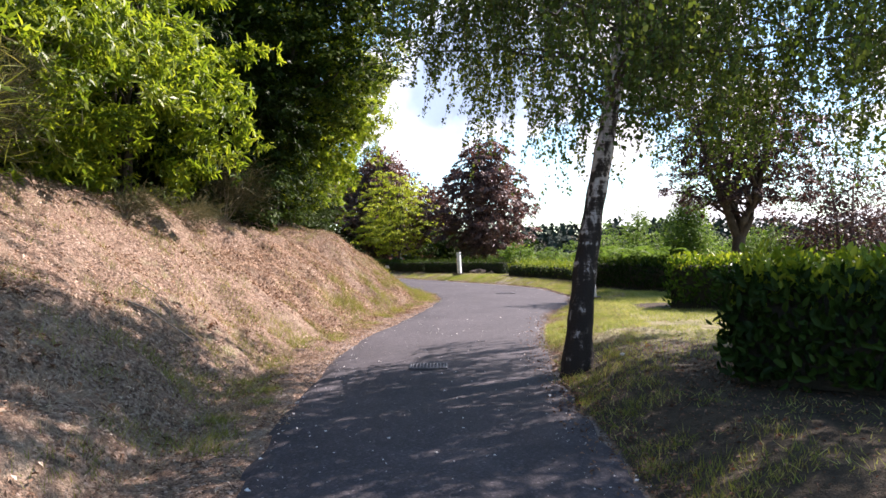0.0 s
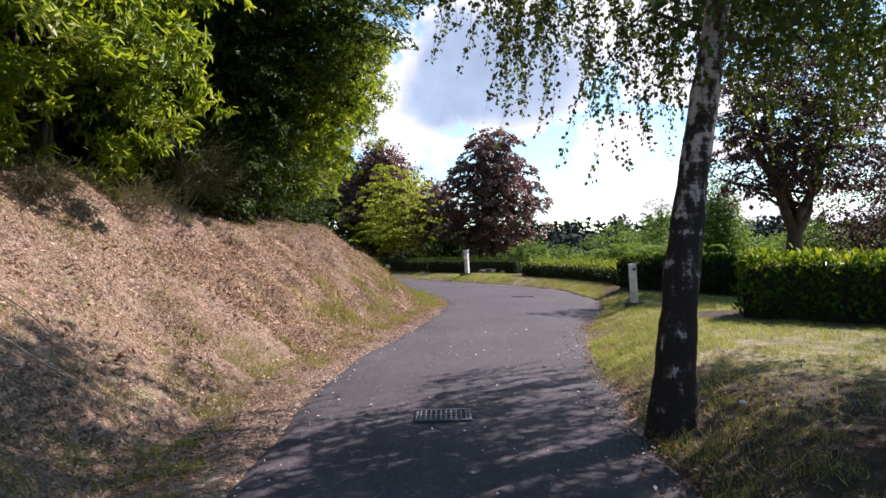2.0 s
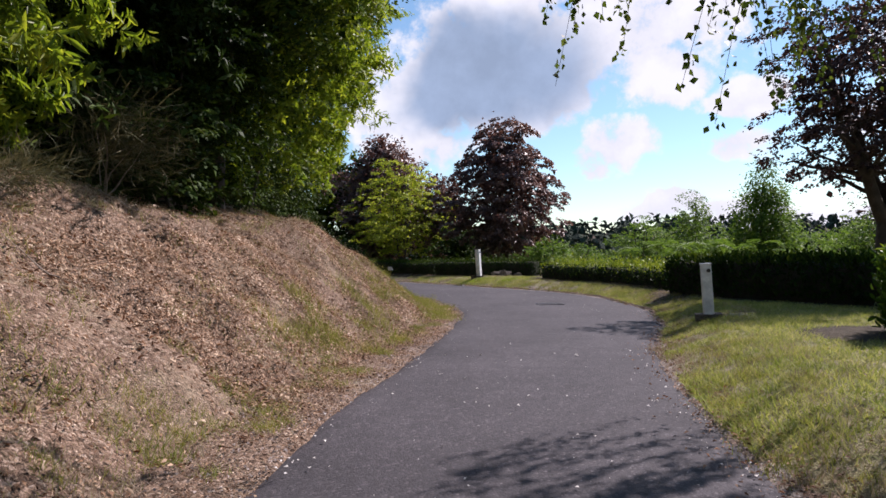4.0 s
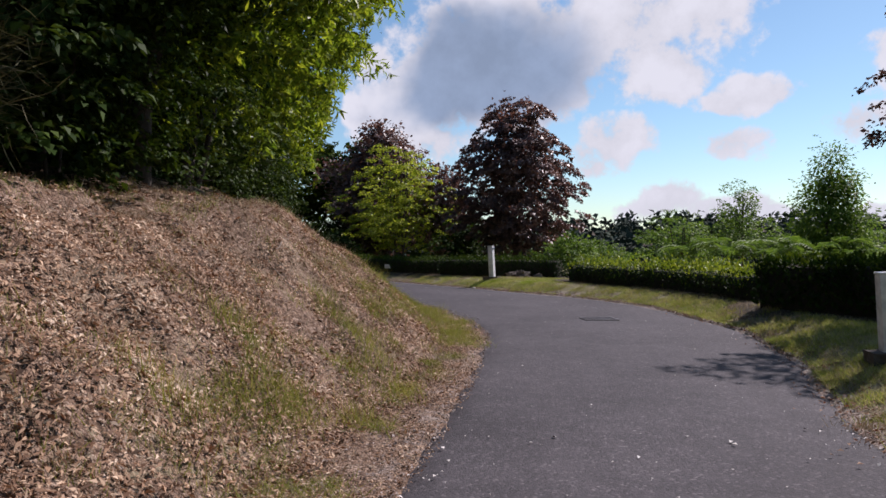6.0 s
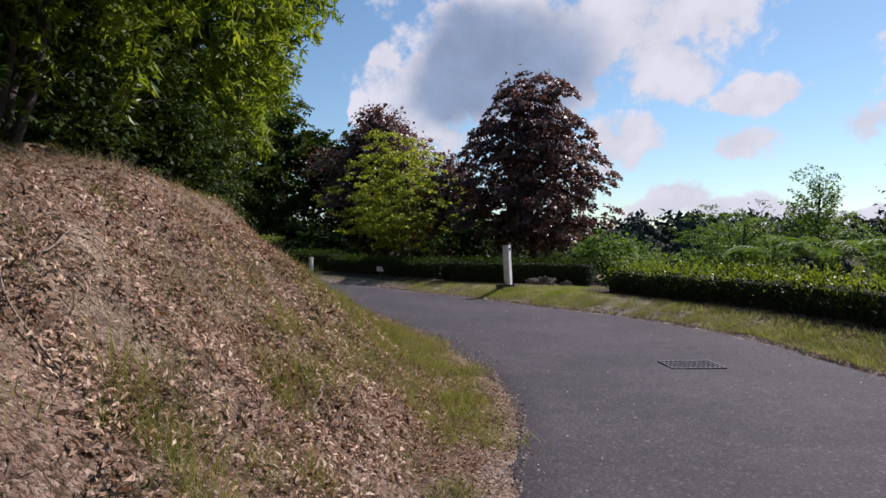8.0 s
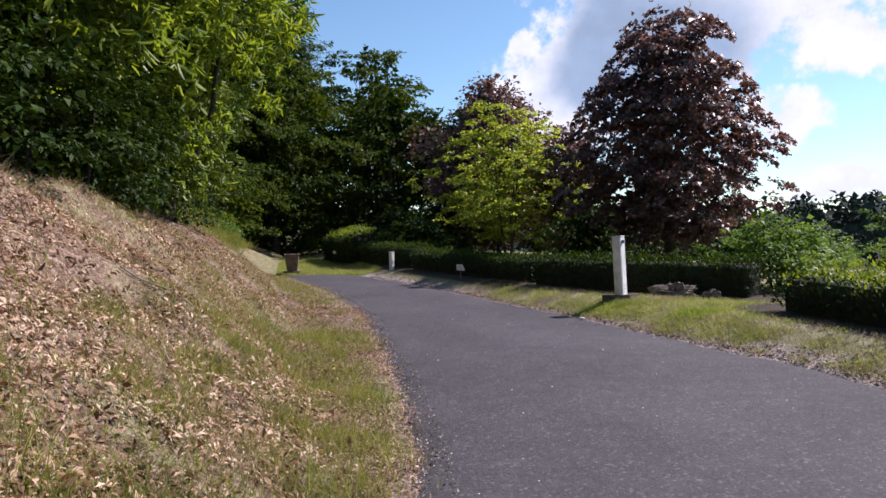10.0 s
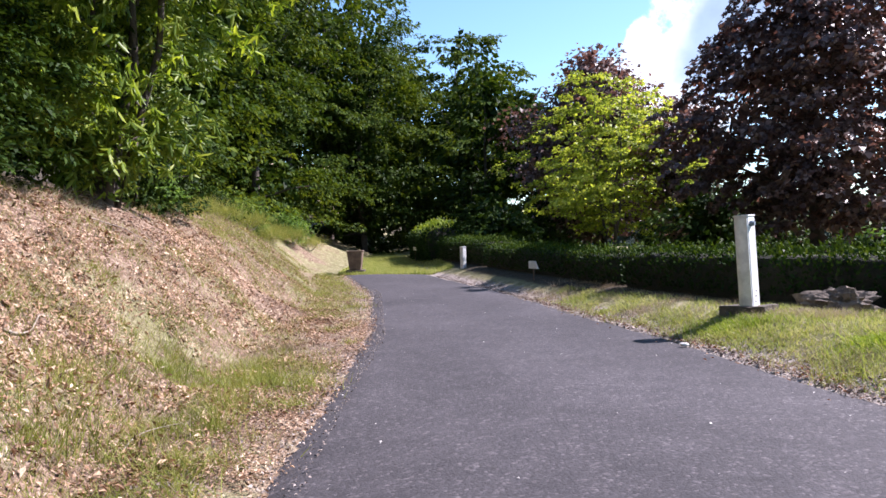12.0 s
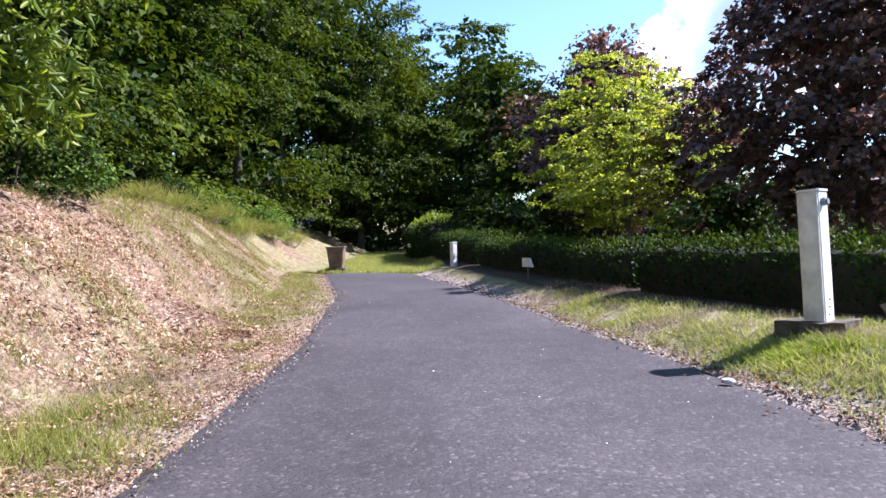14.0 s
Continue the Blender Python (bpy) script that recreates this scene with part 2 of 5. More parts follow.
M_HOLE = surface("dark_screw", (0.03, 0.028, 0.025), (0.06, 0.05, 0.045), 20, 90, 0.6)
M_PEBBLE = surface("pale_pebble", (0.5, 0.46, 0.42), (0.72, 0.69, 0.65), 6, 60, 0.8, 0.4, 0.004)


def birch_bark():
    m, t = material("birch_bark")
    co = nd(t, "ShaderNodeTexCoord").outputs["Object"]
    mp = nd(t, "ShaderNodeMapping", {"Vector": co, "Scale": (1.0, 1.0, 0.45)})
    band = nd(t, "ShaderNodeMapping", {"Vector": co, "Scale": (2.0, 2.0, 14.0)})
    patch = nd(t, "ShaderNodeTexNoise", {"Vector": mp.outputs[0], "Scale": 10.0, "Detail": 7.0, "Roughness": 0.66}).outputs["Fac"]
    lines = nd(t, "ShaderNodeTexNoise", {"Vector": band.outputs[0], "Scale": 2.4, "Detail": 5.0}).outputs["Fac"]
    z = nd(t, "ShaderNodeSeparateXYZ", {0: co}).outputs[2]
    old = nd(t, "ShaderNodeMapRange", {"Value": z, 1: 0.3, 2: 3.4, 3: 0.17, 4: -0.04}).outputs[0]  # furrowed old bark low down
    f = nd(t, "ShaderNodeMath", {0: patch, 1: old}, op="SUBTRACT").outputs[0]
    f = nd(t, "ShaderNodeMath", {0: lines, 1: 0.25, 2: f}, op="MULTIPLY_ADD").outputs[0]
    col = ramp(t, f, [(0.52, (0.03, 0.023, 0.019)), (0.59, (0.09, 0.07, 0.056)), (0.63, (0.36, 0.31, 0.28)), (0.8, (0.6, 0.55, 0.51))])
    finish(t, col, 0.85, f, 1.0, 0.03, spec=0.2)
    return m


def asphalt():
    m, t = material("asphalt")
    co = nd(t, "ShaderNodeTexCoord").outputs["Object"]
    big, mid, fine = noise_of(t, 0.55, 4, vec=co), noise_of(t, 4.5, 5, vec=co), noise_of(t, 110, 3, 0.7, vec=co)
    stone = nd(t, "ShaderNodeTexVoronoi", {"Vector": co, "Scale": 58.0})
    base = ramp(t, big, [(0.28, (0.044, 0.04, 0.044)), (0.72, (0.074, 0.067, 0.073))])
    worn = ramp(t, mid, [(0.3, (0.86, 0.86, 0.86)), (0.72, (1.14, 1.13, 1.12))])
    grit = ramp(t, stone.outputs["Color"], [(0.0, (0.62, 0.62, 0.62)), (0.75, (1.05, 1.05, 1.05)), (1.0, (2.4, 2.35, 2.25))])
    c = nd(t, "ShaderNodeMixRGB", {0: 1.0, 1: base, 2: worn}, blend="MULTIPLY").outputs[0]
    c = nd(t, "ShaderNodeMixRGB", {0: 1.0, 1: c, 2: grit}, blend="MULTIPLY").outputs[0]
    h = nd(t, "ShaderNodeMath", {0: stone.outputs["Distance"], 1: -0.8, 2: fine}, op="MULTIPLY_ADD").outputs[0]
    finish(t, c, 0.84, h, 0.6, 0.006, spec=0.3)
    return m


def earth():
    """Ground: dry litter and bare earth on the bank, short grass on the verges, gravel along the road; zones as attributes."""
    m, t = material("ground")
    co = nd(t, "ShaderNodeTexCoord").outputs["Object"]
    big, mid, fine = noise_of(t, 0.7, 5, vec=co), noise_of(t, 6, 6, 0.65, vec=co), noise_of(t, 45, 5, 0.7, vec=co)
    bent = nd(t, "ShaderNodeVectorMath", {0: co, 1: nd(t, "ShaderNodeVectorMath", {0: nd(t, "ShaderNodeTexNoise", {"Vector": co, "Scale": 30.0}).outputs["Color"], "Scale": 0.05}, op="SCALE").outputs[0]}, op="ADD").outputs[0]
    scrap = nd(t, "ShaderNodeTexVoronoi", {"Vector": bent, "Scale": 42.0})
    litter = ramp(t, scrap.outputs["Color"], [(0.1, (0.045, 0.027, 0.018)), (0.4, (0.16, 0.098, 0.066)), (0.7, (0.28, 0.19, 0.135)), (0.95, (0.46, 0.35, 0.27))])
    earthy = ramp(t, mid, [(0.3, (0.16, 0.105, 0.07)), (0.6, (0.31, 0.235, 0.16)), (0.8, (0.43, 0.35, 0.26))])
    bare = nd(t, "ShaderNodeMapRange", {"Value": nd(t, "ShaderNodeMath", {0: mid, 1: 0.5, 2: big}, op="MULTIPLY_ADD").outputs[0], 1: 0.76, 2: 0.94, 3: 0.08, 4: 0.85}).outputs[0]
    litter = nd(t, "ShaderNodeMixRGB", {0: bare, 1: litter, 2: earthy}).outputs[0]
    grass = ramp(t, mid, [(0.25, (0.1, 0.1, 0.045)), (0.5, (0.22, 0.2, 0.1)), (0.75, (0.38, 0.33, 0.22))])
    gravel = ramp(t, fine, [(0.3, (0.16, 0.13, 0.12)), (0.5, (0.33, 0.28, 0.25)), (0.72, (0.5, 0.44, 0.4))])
    # dark tone for wood floor and brown earth; also paints shade on the ground
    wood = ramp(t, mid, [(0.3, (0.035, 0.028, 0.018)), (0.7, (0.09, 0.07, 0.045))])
    zg = nd(t, "ShaderNodeAttribute", attr="grass").outputs["Fac"]
    zr = nd(t, "ShaderNodeAttribute", attr="gravel").outputs["Fac"]
    zw = nd(t, "ShaderNodeAttribute", attr="wood").outputs["Fac"]

    def zone(v, soft):
        s = nd(t, "ShaderNodeMath", {0: nd(t, "ShaderNodeMath", {0: mid, 1: 0.5}, op="SUBTRACT").outputs[0], 1: soft, 2: v}, op="MULTIPLY_ADD").outputs[0]
        return nd(t, "ShaderNodeMapRange", {"Value": s, 1: 0.35, 2: 0.65, 3: 0.0, 4: 1.0}).outputs[0]

    c = nd(t, "ShaderNodeMixRGB", {0: zone(zg, 1.6), 1: litter, 2: grass}).outputs[0]
    c = nd(t, "ShaderNodeMixRGB", {0: zone(zr, 1.2), 1: c, 2: gravel}).outputs[0]
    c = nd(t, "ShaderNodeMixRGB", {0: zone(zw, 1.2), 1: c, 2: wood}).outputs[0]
    grain = ramp(t, fine, [(0.3, (0.7, 0.7, 0.7)), (0.7, (1.25, 1.25, 1.25))])
    c = nd(t, "ShaderNodeMixRGB", {0: 1.0, 1: c, 2: grain}, blend="MULTIPLY").outputs[0]
    h = nd(t, "ShaderNodeMath", {0: scrap.outputs["Distance"], 1: -0.5, 2: nd(t, "ShaderNodeMath", {0: fine, 1: 0.5, 2: mid}, op="MULTIPLY_ADD").outputs[0]}, op="MULTIPLY_ADD").outputs[0]
    finish(t, c, 0.92, h, 0.9, 0.04, spec=0.2)
    return m


M_FARWOOD = surface("far_foliage", (0.014, 0.028, 0.02), (0.04, 0.062, 0.034), 0.12, 1.4, 0.95, 1.0, 0.6)
M_BIRCH, M_ASPHALT, M_EARTH = birch_bark(), asphalt(), earth()


# ---- plan: the road's edges and the lie of the land ----
LEFT = np.array([(-0.2, -30), (-0.3, -4), (-0.5, 3), (-0.92, 7.4), (-1.05, 9.8), (-1.0, 11.8), (-0.55, 14.4), (-0.18, 17.4), (0.03, 20), (-0.24, 22), (-0.78, 23.7), (-1.6, 25.8), (-2.4, 27.5), (-3.6, 30.2), (-6.5, 35.2), (-10.7, 40.8)])
RIGHT = np.array([(2.6, -30), (2.3, -4), (2.05, 3), (1.85, 7.3), (2.0, 11), (2.5, 15), (3.4, 17.6), (3.9, 20.4), (3.55, 24.3), (2.4, 26.9), (1.1, 28.7), (-0.15, 30.6), (-1.35, 32.2), (-3.5, 35.2), (-8.2, 41.2)])
HEDGE_LINES = [[(3.5, 7.0), (5.2, 6.0), (8.5, 4.2)], [(5.05, 14.4), (6.9, 13.3), (11, 10.6)], [(4.95, 21.9), (6.3, 19.3), (9.2, 15.6)], [(2.9, 29.9), (3.95, 27.7), (4.85, 25.5), (5.3, 23.0)],
               [(2.6, 31.85), (0.72, 32.8), (-1.1, 34.5)], [(-1.25, 34.75), (-3.4, 37.65), (-5.65, 40.5)], [(-5.75, 40.85), (-7.8, 43.4), (-9.65, 46.15)], [(-9.9, 46.2), (-12.5, 50.4), (-14.6, 54.2)]]
LANE_L = np.array([(-10.7, 40.8), (-12.2, 43.6), (-14.9, 48.8), (-20.5, 59), (-30, 74)])   # grass lane beyond the road's end
LANE_R = np.array([(-8.2, 41.2), (-11.2, 46.5), (-15.0, 54.0), (-23, 67), (-27, 74)])


def smooth_line(p, n):
    """A curve through the points, by length, in n steps."""
    d = np.r_[0, np.cumsum(np.hypot(*np.diff(p, axis=0).T))]
    s = np.linspace(0, d[-1], n)
    out = np.stack([np.interp(s, d, p[:, 0]), np.interp(s, d, p[:, 1])], 1)
    k = max(3, int(1.6 / (d[-1] / n)) | 1)
    pad = np.pad(out, ((k // 2, k // 2), (0, 0)), mode="reflect", reflect_type="odd")
    return np.stack([np.convolve(pad[:, i], np.ones(k) / k, "valid") for i in (0, 1)], 1)


def line_dist(x, y, line):
    """Distance to a line, positive to its left."""
    best, side = np.full(x.shape, 1e9), np.ones(x.shape)
    for (ax, ay), (bx, by) in zip(line[:-1], line[1:]):
        dx, dy = bx - ax, by - ay
        u = np.clip(((x - ax) * dx + (y - ay) * dy) / (dx * dx + dy * dy), 0, 1)
        rx, ry = x - ax - u * dx, y - ay - u * dy
        d = np.hypot(rx, ry)
        near = d < best
        best = np.where(near, d, best)
        side = np.where(near, np.where(dx * ry - dy * rx >= 0, 1.0, -1.0), side)
    return best * side


_lat = np.random.RandomState(5).rand(8, 256, 256)


def vnoise(x, y, scale, k=0):
    """Smooth value noise, 0 to 1."""
    x, y = np.asarray(x) / scale + 1000, np.asarray(y) / scale + 1000
    i, j = np.floor(x).astype(int), np.floor(y).astype(int)
    u, v = x - i, y - j
    u, v = u * u * (3 - 2 * u), v * v * (3 - 2 * v)
    g = _lat[k]
    a, b = g[i % 256, j % 256], g[(i + 1) % 256, j % 256]
    c, d = g[i % 256, (j + 1) % 256], g[(i + 1) % 256, (j + 1) % 256]
    return a * (1 - u) * (1 - v) + b * u * (1 - v) + c * (1 - u) * v + d * u * v


LINE_L = np.concatenate([smooth_line(LEFT, 64), LANE_L[1:]])
LINE_R = np.concatenate([smooth_line(RIGHT, 64), LANE_R[1:]])


def smoothstep(a, b, v):
    u = np.clip((v - a) / (b - a), 0, 1)
    return u * u * (3 - 2 * u)


def ground_z(x, y, rough=True):
    """The height of the ground: level road bed, a steep bank on the left, gentle verges on the right, a valley and a far ridge."""
    x, y = np.asarray(x, float), np.asarray(y, float)
    dl, dr = line_dist(x, y, LINE_L), -line_dist(x, y, LINE_R)
    crest = np.interp(y, [8, 12, 16, 20, 24, 30, 36, 41], [2.45, 2.45, 1.6, 2.0, 2.0, 1.7, 1.7, 1.25]) + 0.25 * (vnoise(x, y, 3.5, 1) - 0.5)
    foot = 0.8 - 0.2 * smoothstep(15, 19, y) * smoothstep(27, 23, y) + 0.3 * smoothstep(24, 28, y)
    rise = 0.8 * np.maximum(dl - foot, 0) + 0.05 * np.clip(dl, 0, 0.8)
    rise = rise + 0.3 * (vnoise(x, y, 0.9, 2) - 0.5) * smoothstep(0.6, 1.6, dl)
    over = np.maximum(rise - crest, 0)
    rise = np.minimum(rise, crest) + over * 0.28
    rise = np.minimum(rise, 14 + 0 * rise)
    left = np.where(dl > 0, rise, 0)
    right = np.where(dr > 0, 0.26 * smoothstep(-0.1, 1.05, dr) + 0.03 * (vnoise(x, y, 1.3, 3) - 0.5) * smoothstep(0.2, 1, dr), 0)
    right = right - 0.07 * np.clip(dr - 9, 0, 110)
    right = right + np.where(dr > 100, 0.17 * np.clip(dr - 120, 0, 75), 0)
    z = left + right
    if rough:
        z = z + (0.13 * (vnoise(x, y, 0.28, 4) - 0.5) + 0.12 * (vnoise(x, y, 0.55, 6) - 0.5)) * smoothstep(0.3, 1.2, dl) + 0.015 * (vnoise(x, y, 0.15, 5) - 0.5) * smoothstep(0.1, 0.6, np.maximum(dl, dr))
    inside = (dl < 0.02) & (dr < 0.02) & (y < 41.4)
    return np.where(inside, -0.03, z)


# ---- mesh helpers ----
def mesh_of(name, verts, faces, mat, smooth=False):
    """A mesh from arrays; faces of one size each block."""
    me = bpy.data.meshes.new(name)
    blocks = faces if isinstance(faces, list) else [faces]
    verts = np.asarray(verts, np.float32)
    me.vertices.add(len(verts))
    me.vertices.foreach_set("co", verts.ravel())
    loops = np.concatenate([np.asarray(f, np.int32).ravel() for f in blocks])
    sizes = np.concatenate([np.full(len(f), np.asarray(f).shape[1], np.int32) for f in blocks])
    me.loops.add(len(loops))
    me.loops.foreach_set("vertex_index", loops)
    me.polygons.add(len(sizes))
    me.polygons.foreach_set("loop_start", np.r_[0, np.cumsum(sizes)[:-1]].astype(np.int32))
    if smooth:
        me.polygons.foreach_set("use_smooth", np.ones(len(sizes), bool))
    me.update(calc_edges=True)
    me.materials.append(mat)
    return me


def part(name, verts, faces, mat, parent=None, label="", smooth=False):
    ob = new(name, mesh_of(name, verts, faces, mat, smooth))
    if parent is not None:
        ob.parent = parent
    return tagged(ob, label) if label else ob


def bm_part(name, bm, mat, parent=None, label="", smooth=False):
    me = bpy.data.meshes.new(name)
    bm.to_mesh(me)
    bm.free()
    if smooth:
        for p in me.polygons:
            p.use_smooth = True
    me.materials.append(mat)
    ob = new(name, me)
    if parent is not None:
        ob.parent = parent
    return tagged(ob, label) if label else ob


def thing(name, at, label, category, group="", turn=0.0):
    e = new(name)
    e.empty_display_size = 0.2
    e.matrix_basis = pose(*at, 0, 0, turn)
    return tagged(e, label, category, group)


def unit(v):
    return v / np.maximum(np.linalg.norm(v, axis=-1, keepdims=True), 1e-9)


def leaves(pos, tip, nrm, length, width, fold=0.25, long=False):
    """Leaf blades: base at pos, pointing along tip, upper face along nrm. long: six corners, folded on the midrib."""
    n = len(pos)
    tip = unit(tip)
    side = unit(np.cross(tip, nrm))
    nrm = np.cross(side, tip)
    L, W = np.broadcast_to(length, n)[:, None], np.broadcast_to(width, n)[:, None]
    if not long:
        v = np.stack([pos, pos + tip * L * 0.45 + side * W * 0.5 + nrm * W * fold, pos + tip * L - nrm * L * 0.12, pos + tip * L * 0.45 - side * W * 0.5 + nrm * W * fold], 1)
        return v.reshape(-1, 3), np.arange(4 * n).reshape(-1, 4)
    drop = nrm * L
    v = np.stack([pos, pos + tip * L * 0.3 + side * W * 0.5 + nrm * W * fold, pos + tip * L * 0.7 + side * W * 0.42 + nrm * W * fold - drop * 0.07, pos + tip * L - drop * 0.2,
                  pos + tip * L * 0.7 - side * W * 0.42 + nrm * W * fold - drop * 0.07, pos + tip * L * 0.3 - side * W * 0.5 + nrm * W * fold], 1)
    k = 6 * np.arange(n)[:, None]
    return v.reshape(-1, 3), np.concatenate([k + [0, 1, 2, 3], k + [0, 3, 4, 5]], 1).reshape(-1, 4)


def joined(pieces):
    vs, fs, k = [], [], 0
    for v, f in pieces:
        vs.append(v)
        fs.append(f + k)
        k += len(v)
    return np.concatenate(vs), np.concatenate(fs)


def tube(points, radii, sides=8, rough=0.0, rs=None):
    """A tapered tube along points."""
    p = np.asarray(points, float)
    r = np.asarray(radii, float)
    d = unit(np.gradient(p, axis=0))
    ref = np.where(np.abs(d[:, 2:3]) > 0.9, [[1.0, 0, 0]], [[0, 0, 1.0]])
    a = unit(np.cross(d, ref))
    b = np.cross(d, a)
    th = np.linspace(0, 2 * np.pi, sides, endpoint=False)
    rr = r[:, None] * np.ones(sides)
    if rough and rs is not None:
        rr = rr * (1 + rough * (rs.rand(len(p), sides) - 0.5))
    v = p[:, None] + rr[..., None] * (np.cos(th)[None, :, None] * a[:, None] + np.sin(th)[None, :, None] * b[:, None])
    i, j = np.meshgrid(np.arange(len(p) - 1), np.arange(sides), indexing="ij")
    f = np.stack([i * sides + j, i * sides + (j + 1) % sides, (i + 1) * sides + (j + 1) % sides, (i + 1) * sides + j], -1).reshape(-1, 4)
    return v.reshape(-1, 3), f


def bend(a, b, rs, sag=0.12, n=6):
    """A wavering line from a to b."""
    a, b = np.asarray(a, float), np.asarray(b, float)
    s = np.linspace(0, 1, n)[:, None]
    p = a + (b - a) * s
    w = np.linalg.norm(b - a) * sag
    return p + np.sin(np.pi * s) * rs.normal(0, w * 0.5, 3) + np.r_[np.zeros((1, 3)), rs.normal(0, w * 0.12, (n - 2, 3)), np.zeros((1, 3))]


def crown_clumps(rs, n, z0, z1, profile, lobes=0.35, shell=0.45):
    """Places of leaf clumps in a crown: profile gives the radius by height, 0 to 1."""
    f = rs.rand(n * 3)
    r = np.interp(f, [q[0] for q in profile], [q[1] for q in profile])
    keep = rs.rand(n * 3) < (r / r.max()) ** 1.2
    f, r = f[keep][:n], r[keep][:n]
    m = len(f)
    th = rs.rand(m) * 2 * np.pi
    k1, k2 = rs.rand(2) * 6.28
    lobe = 1 + lobes * 0.5 * (np.sin(3 * th + 5 * f + k1) + np.sin(5 * th - 7 * f + k2))
    u = rs.rand(m) ** shell
    return np.stack([np.cos(th) * r * u * lobe, np.sin(th) * r * u * lobe, z0 + f * (z1 - z0)], 1), u


def whorls(rs, pts, out, per, length, width, up=0.25, spread=1.0, long=True):
    """Leaves radiating from twig tips."""
    n = len(pts)
    ax = unit(out + rs.normal(0, 0.45, (n, 3)) + [0, 0, up])
    ref = unit(rs.normal(0, 1, (n, 3)))
    a = unit(np.cross(ax, ref))
    b = np.cross(ax, a)
    th = (np.arange(per) / per * 2 * np.pi)[None] + rs.rand(n, per) * 0.7
    rad = np.cos(th)[..., None] * a[:, None] + np.sin(th)[..., None] * b[:, None]
    tip = rad * spread + ax[:, None] * 0.6 + rs.normal(0, 0.16, (n, per, 3)) - np.array([0, 0, 0.42])
    L = length * (0.65 + 0.7 * rs.rand(n, per))
    return leaves(np.repeat(pts, per, 0) + rs.normal(0, 0.02, (n * per, 3)), tip.reshape(-1, 3), np.repeat(ax, per, 0) + rs.normal(0, 0.25, (n * per, 3)), L.ravel(), (L * width / length).ravel(), 0.22, long)


def scatter_leaves(rs, centres, per, spread, length, width, droop=0.3, flat=0.7, long=False, out=0.6):
    """Single leaves round clump centres, in flattened sprays."""
    n = len(centres)
    off = rs.normal(0, 1, (n, per, 3)) * spread * [1, 1, flat]
    p = (centres[:, None] + off).reshape(-1, 3)
    axis = np.repeat(unit(centres * [1, 1, 0] + 1e-6), per, 0)
    tip = axis * out + unit(off.reshape(-1, 3)) * 0.6 + rs.normal(0, 0.55, (n * per, 3)) - [0, 0, droop]
    nrm = np.array([0, 0, 1.0]) + rs.normal(0, 0.55, (n * per, 3)) + axis * 0.3
    k = 0.6 + 0.8 * rs.rand(n * per)
    return leaves(p, tip, nrm, length * k, width * k, 0.25, long)


def fan_leaves(rs, c, out, per, reach, wide, length, width, droop=0.25, lift=0.0, wild=0.35, long=False):
    """Flat leafy sprays: from each root a fan of small leaves runs outward and bends down at its end."""
    n = len(c)
    out = unit(out + rs.normal(0, 0.3, (n, 3)) * [1, 1, 0.45] + [0, 0, lift])
    side = unit(np.cross(out, np.array([0, 0, 1.0]) + rs.normal(0, 0.22, (n, 3))))
    size = (0.6 + 0.7 * rs.rand(n))[:, None, None]
    u, s = rs.rand(n, per, 1) ** 0.75, 2 * rs.rand(n, per, 1) - 1
    pos = c[:, None] + size * (out[:, None] * u * reach + side[:, None] * s * wide * np.sin(np.pi * np.clip(0.12 + 0.8 * u, 0, 1)))
    pos = pos + np.concatenate([0 * u, 0 * u, -droop * u * u * reach * size], 2) + rs.normal(0, 0.05 * reach, (n, per, 3))
    tip = out[:, None] * 0.6 + side[:, None] * np.sign(s) * 0.6 + rs.normal(0, 0.35, (n, per, 3)) - np.array([0, 0, 0.15 + droop * 0.6])
    nrm = np.array([0, 0, 1.0]) + out[:, None] * 0.35 + rs.normal(0, wild, (n, per, 3))
    k = 0.55 + 0.8 * rs.rand(n * per)
    return leaves(pos.reshape(-1, 3), tip.reshape(-1, 3), nrm.reshape(-1, 3), length * k, width * k, 0.22, long)


